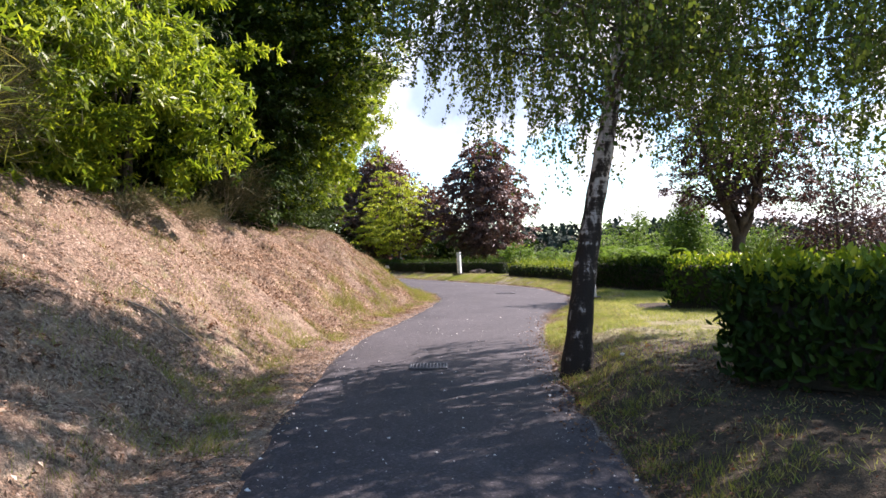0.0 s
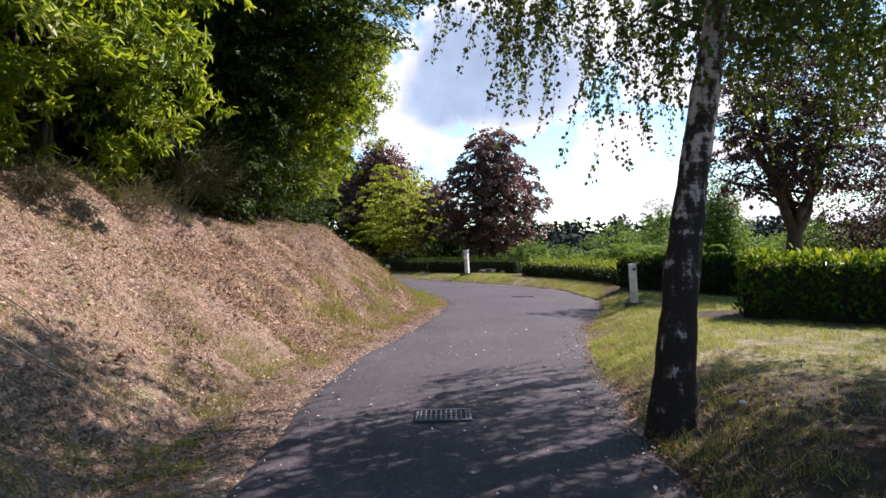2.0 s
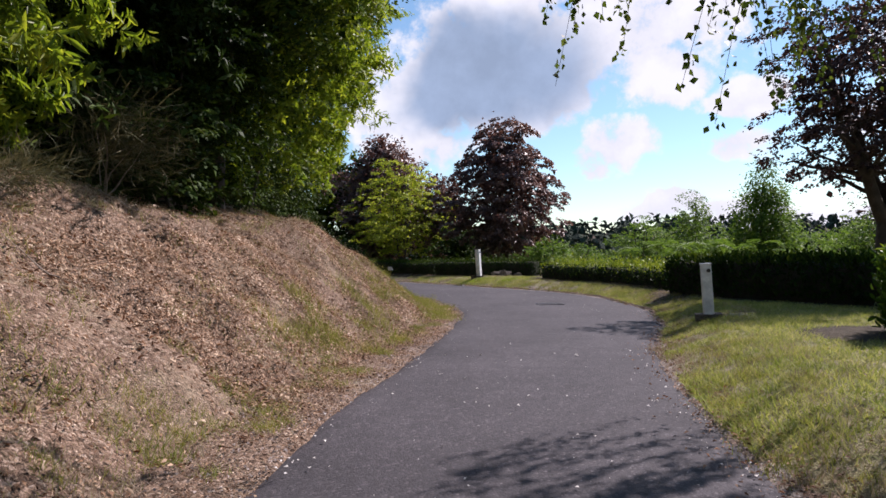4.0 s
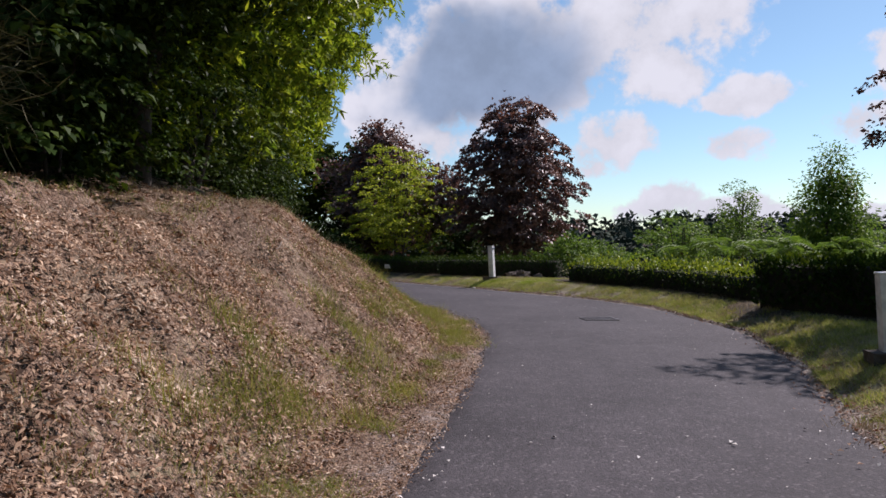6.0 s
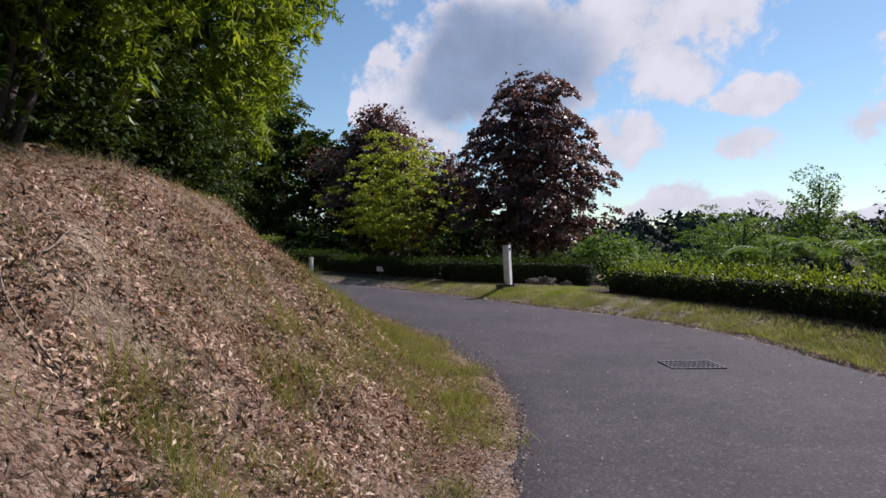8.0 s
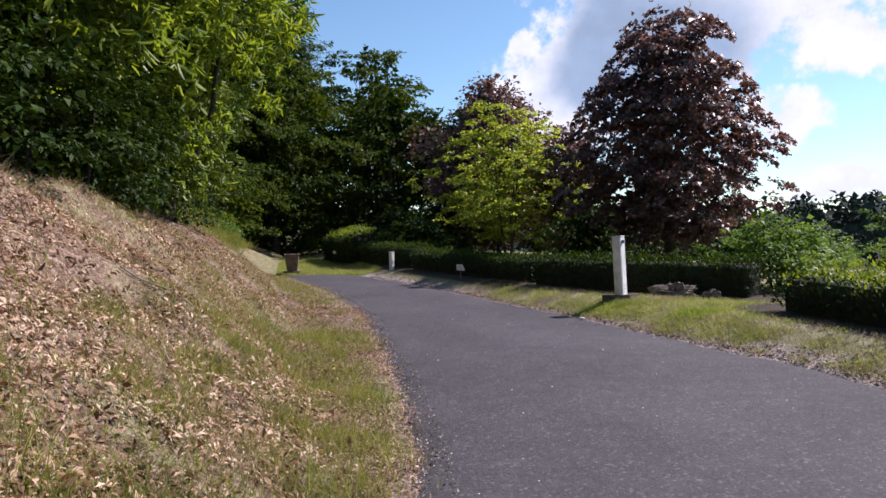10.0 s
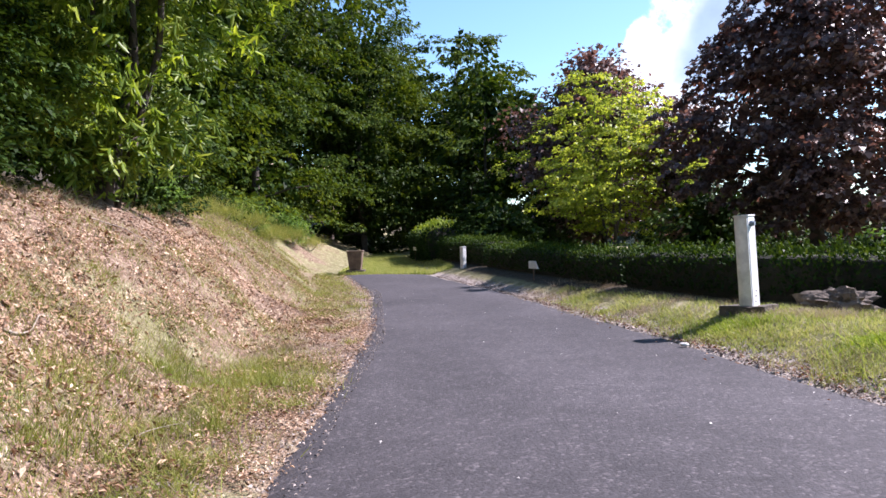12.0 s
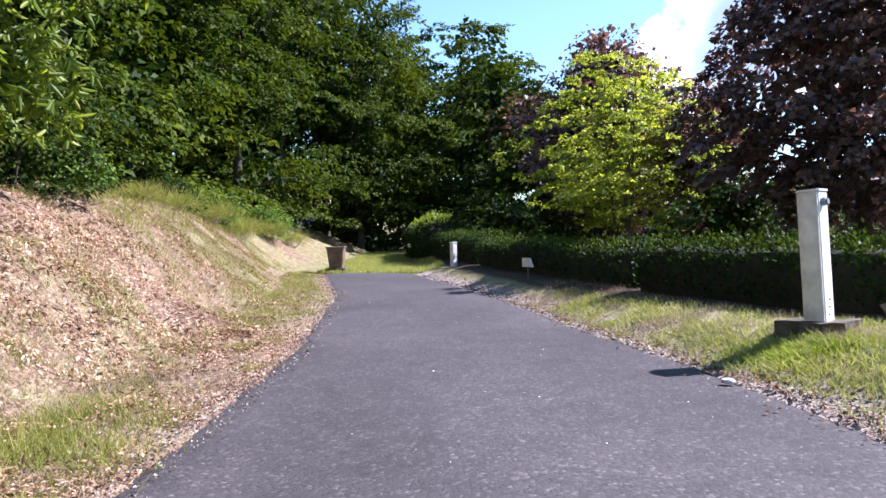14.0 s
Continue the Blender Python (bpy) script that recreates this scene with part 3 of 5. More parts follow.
def make_tree(name, at, height, profile, leaf_mat, label, category="tree", z0=1.0, clumps=260, per=60, leaf=(0.12, 0.07), spread=0.35, trunk_r=0.14,
              stems=1, bark=None, style="spray", seed=1, limbs=14, group="", lobes=0.35, long=False, inner=0.25, lean=(0, 0), droop=0.3, shell=0.45, flat=0.7, twin=0.0, fan=(0.7, 0.35), wild=0.35, lift=0.0, boughs=0, splay=0.25, fork=0.0):
    """A tree: trunk with limbs, and a crown of leaf clumps. at is its foot."""
    rs = np.random.RandomState(seed)
    gz = float(ground_z(np.array([at[0]]), np.array([at[1]]))[0]) if len(at) == 2 else at[2]
    t = thing(name, (at[0], at[1], gz), label, category, group)
    c, u = crown_clumps(rs, clumps, z0, height - spread * 0.6, profile, lobes, shell)
    if boughs:  # sprays gathered in flat tiers along the boughs, with gaps between
        per_bough = clumps // boughs
        pick = rs.permutation(len(c))[:boughs]
        tier = rs.normal(0, 1, (len(pick), per_bough, 3)) * np.array([0.6, 0.6, 0.13]) * fan[0]
        tier[..., 2] -= 0.25 * np.hypot(tier[..., 0], tier[..., 1])
        c, u = (c[pick][:, None] + tier).reshape(-1, 3), np.repeat(u[pick], per_bough)
    c[:, :2] += np.array(lean) * (c[:, 2:3] / height) ** 3
    c[:, 0] += np.where(np.sin(c[:, 0] * 9 + c[:, 1] * 7) > 0, twin, -twin) * np.clip((c[:, 2] / height - 0.7) / 0.3, 0, 1)
    wood = []
    tops = []
    for s in range(stems):
        ang = s * 2.4 + rs.rand()
        foot = np.array([math.cos(ang), math.sin(ang), 0]) * (0.0 if stems == 1 else trunk_r * 1.1)
        top = np.array([math.cos(ang) * splay * (stems > 1) * profile[len(profile) // 2][1] + lean[0] * 0.25, math.sin(ang) * splay * (stems > 1) * profile[len(profile) // 2][1] + lean[1] * 0.25, height * 0.82])
        line = bend(np.array([0, 0, fork - 0.05]) if fork else foot - [0, 0, 0.25], top, rs, 0.09 if fork else 0.05, 9)
        wood.append(tube(line, np.linspace(trunk_r * (1 if stems == 1 else 0.75), 0.02, 9) * np.r_[1.25, np.ones(8)], 9, 0.12, rs))
        tops.append(line)
    if fork:
        wood.append(tube(bend((0, 0, -0.25), (0, 0, fork + 0.06), rs, 0.04, 6), np.linspace(trunk_r * 1.25, trunk_r * 0.9, 6), 10, 0.12, rs))
    pick = rs.permutation(len(c))[:limbs]
    for v, f in wood:
        part("trunk", v, f, bark or M_BARK, t, smooth=True)
    for i in pick:
        line = tops[rs.randint(len(tops))]
        q = np.argmin(np.abs(line[:, 2] - max(c[i, 2] * 0.72, z0 * 0.6)))
        v, f = tube(bend(line[q], c[i], rs, 0.14, 6), np.linspace(max(trunk_r * 0.34 * (1 - q / 11), 0.012), 0.006, 6), 5)
        part("limb", v, f, bark or M_BARK, t, smooth=True)
    if style == "whorl":
        # drooping branchlets, each set with rosettes of long leaves
        mid = np.array([lean[0] * 0.5, lean[1] * 0.5, (z0 + height) * 0.45])
        way = unit((c - mid) * [1, 1, 0.45] + rs.normal(0, 0.3, c.shape))
        run = rs.rand(len(c), per, 1)
        pts = c[:, None] + way[:, None] * run * spread * 3.2 - np.array([0, 0, 1.0]) * run ** 2 * spread * 1.3 + rs.normal(0, spread * 0.5, (len(c), per, 3)) * [1, 1, 0.6]
        blades = [whorls(rs, pts.reshape(-1, 3), np.repeat(way, per, 0), 7, leaf[0], leaf[1], long=long)]
    elif style == "fan":
        way = unit((c - np.array([lean[0] * 0.5, lean[1] * 0.5, 0])) * [1, 1, 0] + [0, 0, 0.1])
        blades = [fan_leaves(rs, c, way, per, fan[0], fan[1], leaf[0], leaf[1], droop, lift, wild, long)]
    else:
        blades = [scatter_leaves(rs, c, per, spread, leaf[0], leaf[1], droop, flat, long)]
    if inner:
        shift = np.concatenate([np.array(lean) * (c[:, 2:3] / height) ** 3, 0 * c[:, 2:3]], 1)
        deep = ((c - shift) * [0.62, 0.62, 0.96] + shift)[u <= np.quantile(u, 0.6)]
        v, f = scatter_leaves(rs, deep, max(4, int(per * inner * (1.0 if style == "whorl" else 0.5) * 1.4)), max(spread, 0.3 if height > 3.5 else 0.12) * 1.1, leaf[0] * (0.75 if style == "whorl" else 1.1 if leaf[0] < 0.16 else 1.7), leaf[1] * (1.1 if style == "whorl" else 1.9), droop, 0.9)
        # inner leaves of chestnuts and wood trees are painted near black as shade
        part("inner_foliage", v, f, M_OAK if leaf_mat in (M_CHESTNUT, M_CHESTNUT_LIT, M_FOREST, M_OAK) else leaf_mat, t, "inner crown leaves, darkened to stand in for shade in wood trees")
    v, f = joined(blades)
    part("crown", v, f, leaf_mat, t)
    return t


def hedge(name, line, width, height, label, density=370, leaf=(0.10, 0.042), seed=1, mat=None, group="", wild=0.05, foot=0.06, top_mat=None, long=True):
    """A clipped hedge along a line: a dark inner core sheet and a skin of leaves."""
    rs = np.random.RandomState(seed)
    p = np.asarray(line, float)
    d = np.r_[0, np.cumsum(np.hypot(*np.diff(p, axis=0).T))]
    total = d[-1]
    mid = p.mean(0)
    gz = float(ground_z(mid[:1], mid[1:2])[0])
    t = thing(name, (mid[0], mid[1], gz), label, "hedge", group)
    org = np.array([mid[0], mid[1], gz])

    def at(s, across, up):
        x, y = np.interp(s, d, p[:, 0]), np.interp(s, d, p[:, 1])
        e = 0.3
        tx = np.interp(s + e, d, p[:, 0]) - np.interp(s - e, d, p[:, 0])
        ty = np.interp(s + e, d, p[:, 1]) - np.interp(s - e, d, p[:, 1])
        n = np.hypot(tx, ty)
        tx, ty = tx / n, ty / n
        X, Y = x - ty * across, y + tx * across
        z = ground_z(X, Y, False)
        return np.stack([X, Y, z + up], -1) - org, np.stack([tx, ty, 0 * tx], -1), np.stack([-ty, tx, 0 * tx], -1)

    # solid dark core: stops light and stands in for shade among the twigs
    k = max(3, int(total / 0.25))
    ss = np.linspace(0.05, total - 0.05, k)
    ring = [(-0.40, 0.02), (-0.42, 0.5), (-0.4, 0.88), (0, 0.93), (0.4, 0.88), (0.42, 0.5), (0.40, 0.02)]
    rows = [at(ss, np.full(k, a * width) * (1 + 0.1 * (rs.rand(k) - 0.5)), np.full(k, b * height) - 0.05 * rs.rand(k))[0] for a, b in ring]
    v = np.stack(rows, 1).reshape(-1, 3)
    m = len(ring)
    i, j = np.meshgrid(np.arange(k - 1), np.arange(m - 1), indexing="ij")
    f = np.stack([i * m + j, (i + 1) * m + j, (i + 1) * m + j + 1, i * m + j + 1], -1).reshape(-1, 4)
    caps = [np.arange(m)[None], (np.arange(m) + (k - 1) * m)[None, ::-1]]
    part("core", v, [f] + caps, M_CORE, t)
    # leaf skin: two sides, top, two ends
    blades, shoots = [], []
    for kind, area in (("a", total * height), ("b", total * height), ("top", total * width), ("e0", width * height), ("e1", width * height)):
        n = int(area * density * (1.25 if kind == "top" else 1))
        s, q, w = rs.rand(n) * total, rs.rand(n), rs.rand(n) - 0.5
        bulge = wild * rs.normal(0, 1, n) - 0.03
        if kind in "ab":
            sg = 1 if kind == "a" else -1
            pos, tx, ny = at(s, sg * (width / 2 * (1 - 0.10 * (q > 0.85) - 0.05 * (q < 0.15)) + bulge), foot + q * (height - foot))
            nn = ny * sg
        elif kind == "top":
            pos, tx, ny = at(s, w * width, height + bulge * 1.3 - 0.10 * np.abs(2 * w) ** 3)
            nn = np.array([0, 0, 1.0]) + 0 * pos
        else:
            sg = -1 if kind == "e0" else 1
            s = np.full(n, 0.0 if kind == "e0" else total)
            pos, tx, ny = at(s, w * width, foot + q * (height - foot))
            pos = pos + tx * (sg * bulge)[:, None]
            nn = tx * sg
        tip = nn * 0.5 + np.array([0, 0, 0.55]) + rs.normal(0, 0.5, (n, 3))
        nr = nn * (0.9 if kind == "top" else 1.1) + np.array([0, 0, 0.5 if kind == "top" else 0.05]) + rs.normal(0, 0.4, (n, 3))
        kk = 0.6 + 0.7 * rs.rand(n)
        # top leaves take a lighter colour, standing in for light from above
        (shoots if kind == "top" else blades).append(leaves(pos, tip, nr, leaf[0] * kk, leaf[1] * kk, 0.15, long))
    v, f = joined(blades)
    part("foliage", v, f, mat or M_LAUREL_SHADE, t)
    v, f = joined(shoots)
    part("top_foliage", v, f, top_mat or M_TOP_LIT, t, "top leaves, colour lightened as if sunlit")
    return t


# ---- ground, one sheet to the horizon ----
def steps(lo, hi, fine, far_lo, far_hi, grow=1.22):
    mid = list(np.arange(lo, hi, fine))
    out, s, v = [], fine, lo
    while v > far_lo:
        s *= grow
        v -= s
        out.append(v)
    up, s, v = [], fine, hi
    while v < far_hi:
        up.append(v)
        s *= grow
        v += s
    return np.array(out[::-1] + mid + up)


gx, gy = steps(-7.0, 4.5, 0.10, -700, 900, 1.14), steps(2.5, 40, 0.125, -400, 1200, 1.14)
GX, GY = np.meshgrid(gx, gy, indexing="ij")
GZ = ground_z(GX.ravel(), GY.ravel()).reshape(GX.shape)
ni, nj = GX.shape
ii, jj = np.meshgrid(np.arange(ni - 1), np.arange(nj - 1), indexing="ij")
gf = np.stack([ii * nj + jj, (ii + 1) * nj + jj, (ii + 1) * nj + jj + 1, ii * nj + jj + 1], -1).reshape(-1, 4)
ground = part("ground", np.stack([GX, GY, GZ], -1).reshape(-1, 3), gf, M_EARTH, smooth=True)
tagged(ground, "dry leaf-littered bank, grass verges and far fields", "ground", kind="structure")
fx, fy = GX.ravel(), GY.ravel()
DL, DR = line_dist(fx, fy, LINE_L), -line_dist(fx, fy, LINE_R)
lane = (fy > 41.2) & (DL < 0.6)
zone_grass = np.where((DR > 0) | lane, 1.0, 0.0) - 0.5 * np.exp(-((DR - 0.1) / 0.25) ** 2) * (DR > 0)
patch = vnoise(fx, fy, 1.1, 6) * 0.55 + vnoise(fx, fy, 0.45, 7) * 0.45
zone_grass = np.maximum(zone_grass, np.where(DL > 0, (patch - 0.52 + 0.24 * smoothstep(17, 21, fy)) * 1.05 + 0.3 * smoothstep(31, 34, fy) + 0.26 * smoothstep(20, 23, fy) * smoothstep(30, 26, fy) * np.exp(-np.maximum(DL - 0.8, 0) / 0.9), 0))
zone_gravel = np.exp(-((DL - 0.12) / 0.3) ** 2) * (0.28 + 0.12 * smoothstep(11, 16, fy) * smoothstep(24, 19, fy)) + (0.6 + 0.25 * smoothstep(22, 28, fy)) * np.exp(-((DR - 0.05) / (0.14 + 0.24 * smoothstep(22, 28, fy))) ** 2)
# dark wood floor carries painted tree shade; the far ridge is wooded
zone_wood_shade = np.maximum(smoothstep(4.2, 6.0, DL) * (fy < 80), smoothstep(30, 45, DR))
# brown earth under the birch, with canopy and hedge shade painted in
zone_dirt_shade = (DR > 0) * smoothstep(11.5, 8.0, fy) * (0.45 + 0.75 * patch) * smoothstep(8.5, 5.5, fx)
# dark strip along hedge feet stands in for the hedges' shade
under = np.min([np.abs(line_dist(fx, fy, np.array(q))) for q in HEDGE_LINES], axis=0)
zone_wood_shade = np.maximum(np.maximum(zone_wood_shade, zone_dirt_shade), smoothstep(1.15, 0.75, under))
for nm, val in (("grass", zone_grass), ("gravel", zone_gravel), ("wood", zone_wood_shade)):
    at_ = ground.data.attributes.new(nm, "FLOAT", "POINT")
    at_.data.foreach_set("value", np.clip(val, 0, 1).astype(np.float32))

# ---- road ----
na = 420
ea, eb = smooth_line(LEFT[1:], na), smooth_line(RIGHT[1:], na)
across = np.linspace(0, 1, 25)
sl = np.linspace(0, 1, na)
wob_a = 0.10 * (vnoise(sl * 60, 0 * sl, 0.6, 1) - 0.5) + 0.03 * (vnoise(sl * 60, 0 * sl, 0.3, 2) - 0.5)
wob_b = 0.12 * (vnoise(sl * 60, 3 + 0 * sl, 0.6, 3) - 0.5) + 0.035 * (vnoise(sl * 60, 3 + 0 * sl, 0.3, 4) - 0.5)
nrm2 = unit(eb - ea)
ea2, eb2 = ea + nrm2 * (wob_a - 0.04)[:, None], eb + nrm2 * (wob_b + 0.04)[:, None]
RX = ea2[:, None] + (eb2 - ea2)[:, None] * across[None, :, None]
RZ = 0.012 + 0.02 * (1 - (2 * across - 1) ** 2)[None] + 0.012 * (vnoise(RX[..., 0], RX[..., 1], 0.9, 5) - 0.5)
RZ[:, 0] -= 0.045
RZ[:, -1] -= 0.045
i, j = np.meshgrid(np.arange(na - 1), np.arange(24), indexing="ij")
rf = np.stack([i * 25 + j, i * 25 + j + 1, (i + 1) * 25 + j + 1, (i + 1) * 25 + j], -1).reshape(-1, 4)
road = part("road", np.concatenate([RX, RZ[..., None]], -1).reshape(-1, 3), rf, M_ASPHALT, smooth=True)
tagged(road, "narrow grey asphalt lane with crumbling edges", "road", kind="structure")


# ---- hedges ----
hedge("hedge", HEDGE_LINES[0], 1.2, 1.0, "dense laurel hedge beside the lawn, deep in shade below", seed=11, mat=M_LAUREL_SHADE, density=680, leaf=(0.11, 0.046), group="garden hedges", wild=0.08)
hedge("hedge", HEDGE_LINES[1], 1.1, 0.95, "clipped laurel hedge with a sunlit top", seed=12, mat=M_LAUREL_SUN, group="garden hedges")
hedge("hedge", HEDGE_LINES[2], 1.0, 0.8, "dark clipped hedge behind the short white post", seed=13, group="garden hedges", top_mat=M_TOP_DIM)
hedge("hedge", HEDGE_LINES[3], 0.95, 0.5, "low laurel hedge along the verge with sprouting shoots, top painted lit", seed=14, group="garden hedges", wild=0.1, leaf=(0.07, 0.032), density=560, long=False)
hedge("hedge", HEDGE_LINES[4], 0.9, 0.6, "dark clipped hedge behind the tall white post", seed=15, group="garden hedges", top_mat=M_TOP_DIM, long=False, leaf=(0.06, 0.03), density=620)
hedge("hedge", HEDGE_LINES[5], 0.9, 0.56, "dark clipped hedge following the lane", seed=16, group="garden hedges", top_mat=M_TOP_DIM, long=False, leaf=(0.06, 0.03), density=620)
hedge("hedge", HEDGE_LINES[6], 0.9, 0.72, "hedge beside the short grey post at the lane's end", seed=17, group="garden hedges", top_mat=M_TOP_DIM, long=False, leaf=(0.06, 0.03), density=620)
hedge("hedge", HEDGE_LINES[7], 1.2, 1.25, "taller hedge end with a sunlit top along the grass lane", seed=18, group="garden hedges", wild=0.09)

# ---- trees on the bank ----
CH = dict(z0=-0.5, leaf=(0.15, 0.037), trunk_r=0.07, stems=4, style="whorl", group="chestnuts on the bank", inner=0.8)
make_tree("chestnut_shrub", (-5.2, 12.0), 4.6, [(0, 1.0), (0.35, 2.0), (0.7, 1.7), (1, 0.6)], M_CHESTNUT_LIT, "bright green chestnut shrub leaning over the bank", clumps=290, per=15, spread=0.19, seed=21, long=True, **dict(CH, z0=0.1, inner=0.5, leaf=(0.145, 0.036)))
make_tree("chestnut_shrub", (-5.7, 8.8), 4.4, [(0, 1.0), (0.35, 2.0), (0.7, 1.7), (1, 0.6)], M_CHESTNUT_LIT, "bright green chestnut shrub leaning over the bank", clumps=250, per=12, spread=0.19, seed=22, **dict(CH, z0=0.1, inner=0.5, leaf=(0.145, 0.036)))
make_tree("chestnut_shrub", (-5.9, 5.4), 4.4, [(0, 1.0), (0.35, 2.0), (0.7, 1.7), (1, 0.6)], M_CHESTNUT_LIT, "bright green chestnut shrub leaning over the bank", clumps=120, per=12, spread=0.19, seed=26, **dict(CH, inner=0.35))
make_tree("chestnut_tree", (-4.5, 20.2), 7.6, [(0, 0.9), (0.25, 2.3), (0.6, 2.6), (1, 0.8)], M_CHESTNUT_LIT, "shady chestnut tree overhanging the bank", clumps=480, per=17, spread=0.19, seed=23, lean=(2.0, 0.5), **dict(CH, z0=1.1, inner=1.3))
# shade is painted on this chestnut by the near-black leaf colour
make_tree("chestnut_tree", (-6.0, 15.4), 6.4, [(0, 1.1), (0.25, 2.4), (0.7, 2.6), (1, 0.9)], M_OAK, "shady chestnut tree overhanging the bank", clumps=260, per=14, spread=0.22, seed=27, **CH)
make_tree("chestnut_tree", (-5.5, 25.2), 6.4, [(0, 0.8), (0.3, 2.0), (0.7, 1.9), (1, 0.6)], M_CHESTNUT_LIT, "shady chestnut tree overhanging the bank", clumps=360, per=12, spread=0.19, seed=24, lean=(3.2, 0.8), long=True, **dict(CH, z0=1.0, inner=0.9))
make_tree("chestnut_tree", (-6.7, 29.3), 6.2, [(0, 0.6), (0.3, 1.6), (0.7, 1.6), (1, 0.5)], M_CHESTNUT_LIT, "sunlit chestnut tree at the top of the bank", clumps=320, per=12, spread=0.19, seed=25, lean=(3.2, 0.6), long=True, **dict(CH, z0=0.45, inner=1.0))
make_tree("oak_tree", (-4.4, 18.5), 10.5, [(0, 2.0), (0.2, 3.0), (0.6, 3.3), (1, 2.0)], M_FOREST, "tall dark oak whose crown overhangs the bank", z0=2.0, clumps=640, per=54, leaf=(0.125, 0.08), spread=0.4, trunk_r=0.13, seed=29, group="wood on the bank", inner=0.3, lean=(5.0, 1.8), style="fan", fan=(0.75, 0.38), shell=0.4, droop=0.35)
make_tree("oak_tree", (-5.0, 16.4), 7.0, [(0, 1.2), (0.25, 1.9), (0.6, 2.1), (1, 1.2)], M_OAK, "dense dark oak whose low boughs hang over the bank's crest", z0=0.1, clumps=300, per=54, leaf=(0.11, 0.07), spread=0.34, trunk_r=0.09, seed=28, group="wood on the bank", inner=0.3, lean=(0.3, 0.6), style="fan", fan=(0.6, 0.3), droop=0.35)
# bushes added as dark fill for the shaded hollow under the wood
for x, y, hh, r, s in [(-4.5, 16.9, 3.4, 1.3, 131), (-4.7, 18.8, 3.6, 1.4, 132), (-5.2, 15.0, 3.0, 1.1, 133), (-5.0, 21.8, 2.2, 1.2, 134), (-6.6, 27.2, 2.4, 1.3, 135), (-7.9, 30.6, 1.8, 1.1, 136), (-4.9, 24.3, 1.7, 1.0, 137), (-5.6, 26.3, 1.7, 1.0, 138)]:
    make_tree("shade_bush", (x, y), hh, [(0, r * 0.9), (0.5, r), (1, r * 0.5)], M_OAK, "dark bush added to fill the shaded hollow under the wood", "bush", z0=0.0, clumps=130, per=42, leaf=(0.075, 0.038), spread=0.22, trunk_r=0.03, stems=2, seed=s, group="dark bushes", inner=0.8, limbs=6, style="fan", fan=(0.45, 0.22), droop=0.3)
OK_ = [(0, 1.4), (0.3, 2.7), (0.7, 2.5), (1, 0.7)]
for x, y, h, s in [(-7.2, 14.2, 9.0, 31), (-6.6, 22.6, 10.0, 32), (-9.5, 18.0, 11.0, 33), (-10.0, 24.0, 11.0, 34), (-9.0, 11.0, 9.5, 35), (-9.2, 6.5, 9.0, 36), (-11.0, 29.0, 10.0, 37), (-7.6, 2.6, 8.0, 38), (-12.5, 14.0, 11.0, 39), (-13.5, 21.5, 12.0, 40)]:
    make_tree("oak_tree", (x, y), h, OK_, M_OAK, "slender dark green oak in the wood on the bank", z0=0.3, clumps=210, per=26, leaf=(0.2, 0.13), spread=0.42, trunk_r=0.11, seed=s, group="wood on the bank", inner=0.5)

# ---- trees behind the lane's end ----
FO = [(0, 2.2), (0.2, 3.1), (0.5, 3.3), (0.8, 2.6), (1, 0.8)]
for x, y, h, w, s in [(-13.8, 35.0, 12, 1.0, 41), (-17.0, 40.0, 14, 1.15, 42), (-18.6, 46.0, 14, 1.1, 43), (-21.5, 52.5, 17, 1.25, 44), (-24.0, 60.0, 20, 1.4, 45), (-27.0, 68.0, 19, 1.4, 46),
                      (-21.0, 79.0, 19.0, 1.35, 47), (-25.5, 66.0, 23.0, 1.45, 67), (-14.5, 63.0, 11.5, 1.1, 48), (-24.0, 45.0, 16, 1.3, 49), (-18.8, 69.2, 16.4, 1.25, 50), (-31.0, 60.0, 19, 1.5, 51), (-18.0, 32.5, 13, 1.2, 52), (-10.0, 62.0, 10, 1.1, 53), (-23.5, 37.0, 15, 1.3, 54), (-29.0, 52.0, 18, 1.4, 55), (-27.5, 77.0, 17, 1.2, 57), (-24.5, 73.5, 16, 1.0, 58), (-33.0, 70.0, 19, 1.4, 59), (-27.0, 56.5, 18, 1.5, 371), (-24.0, 49.0, 16, 1.4, 372), (-20.0, 57.5, 15, 1.1, 373)]:
    make_tree("forest_tree", (x, y), h, [(a, b * w) for a, b in FO], M_FOREST, "tall dark green hornbeam at the wood's edge", z0=0.2, clumps=560 if y < 62 and x > -23 else 300, boughs=80 if y < 62 and x > -23 else 60, per=34 if y < 62 and x > -23 else 28, leaf=(0.185, 0.11) if y < 62 and x > -23 else (0.29, 0.18), spread=0.34, trunk_r=0.2, seed=s, group="forest edge", style="fan", fan=(0.95, 0.45), lobes=0.35, inner=0.55, droop=0.4, shell=0.3, wild=0.3)
make_tree("spruce", (-30.0, 82.0), 24.0, [(0, 3.2), (0.4, 2.4), (0.8, 1.0), (1, 0.15)], M_FOREST, "dark spruce top rising over the wood", z0=3.0, clumps=260, per=60, leaf=(0.3, 0.1), spread=0.4, trunk_r=0.25, seed=56, flat=0.3, inner=0.5)
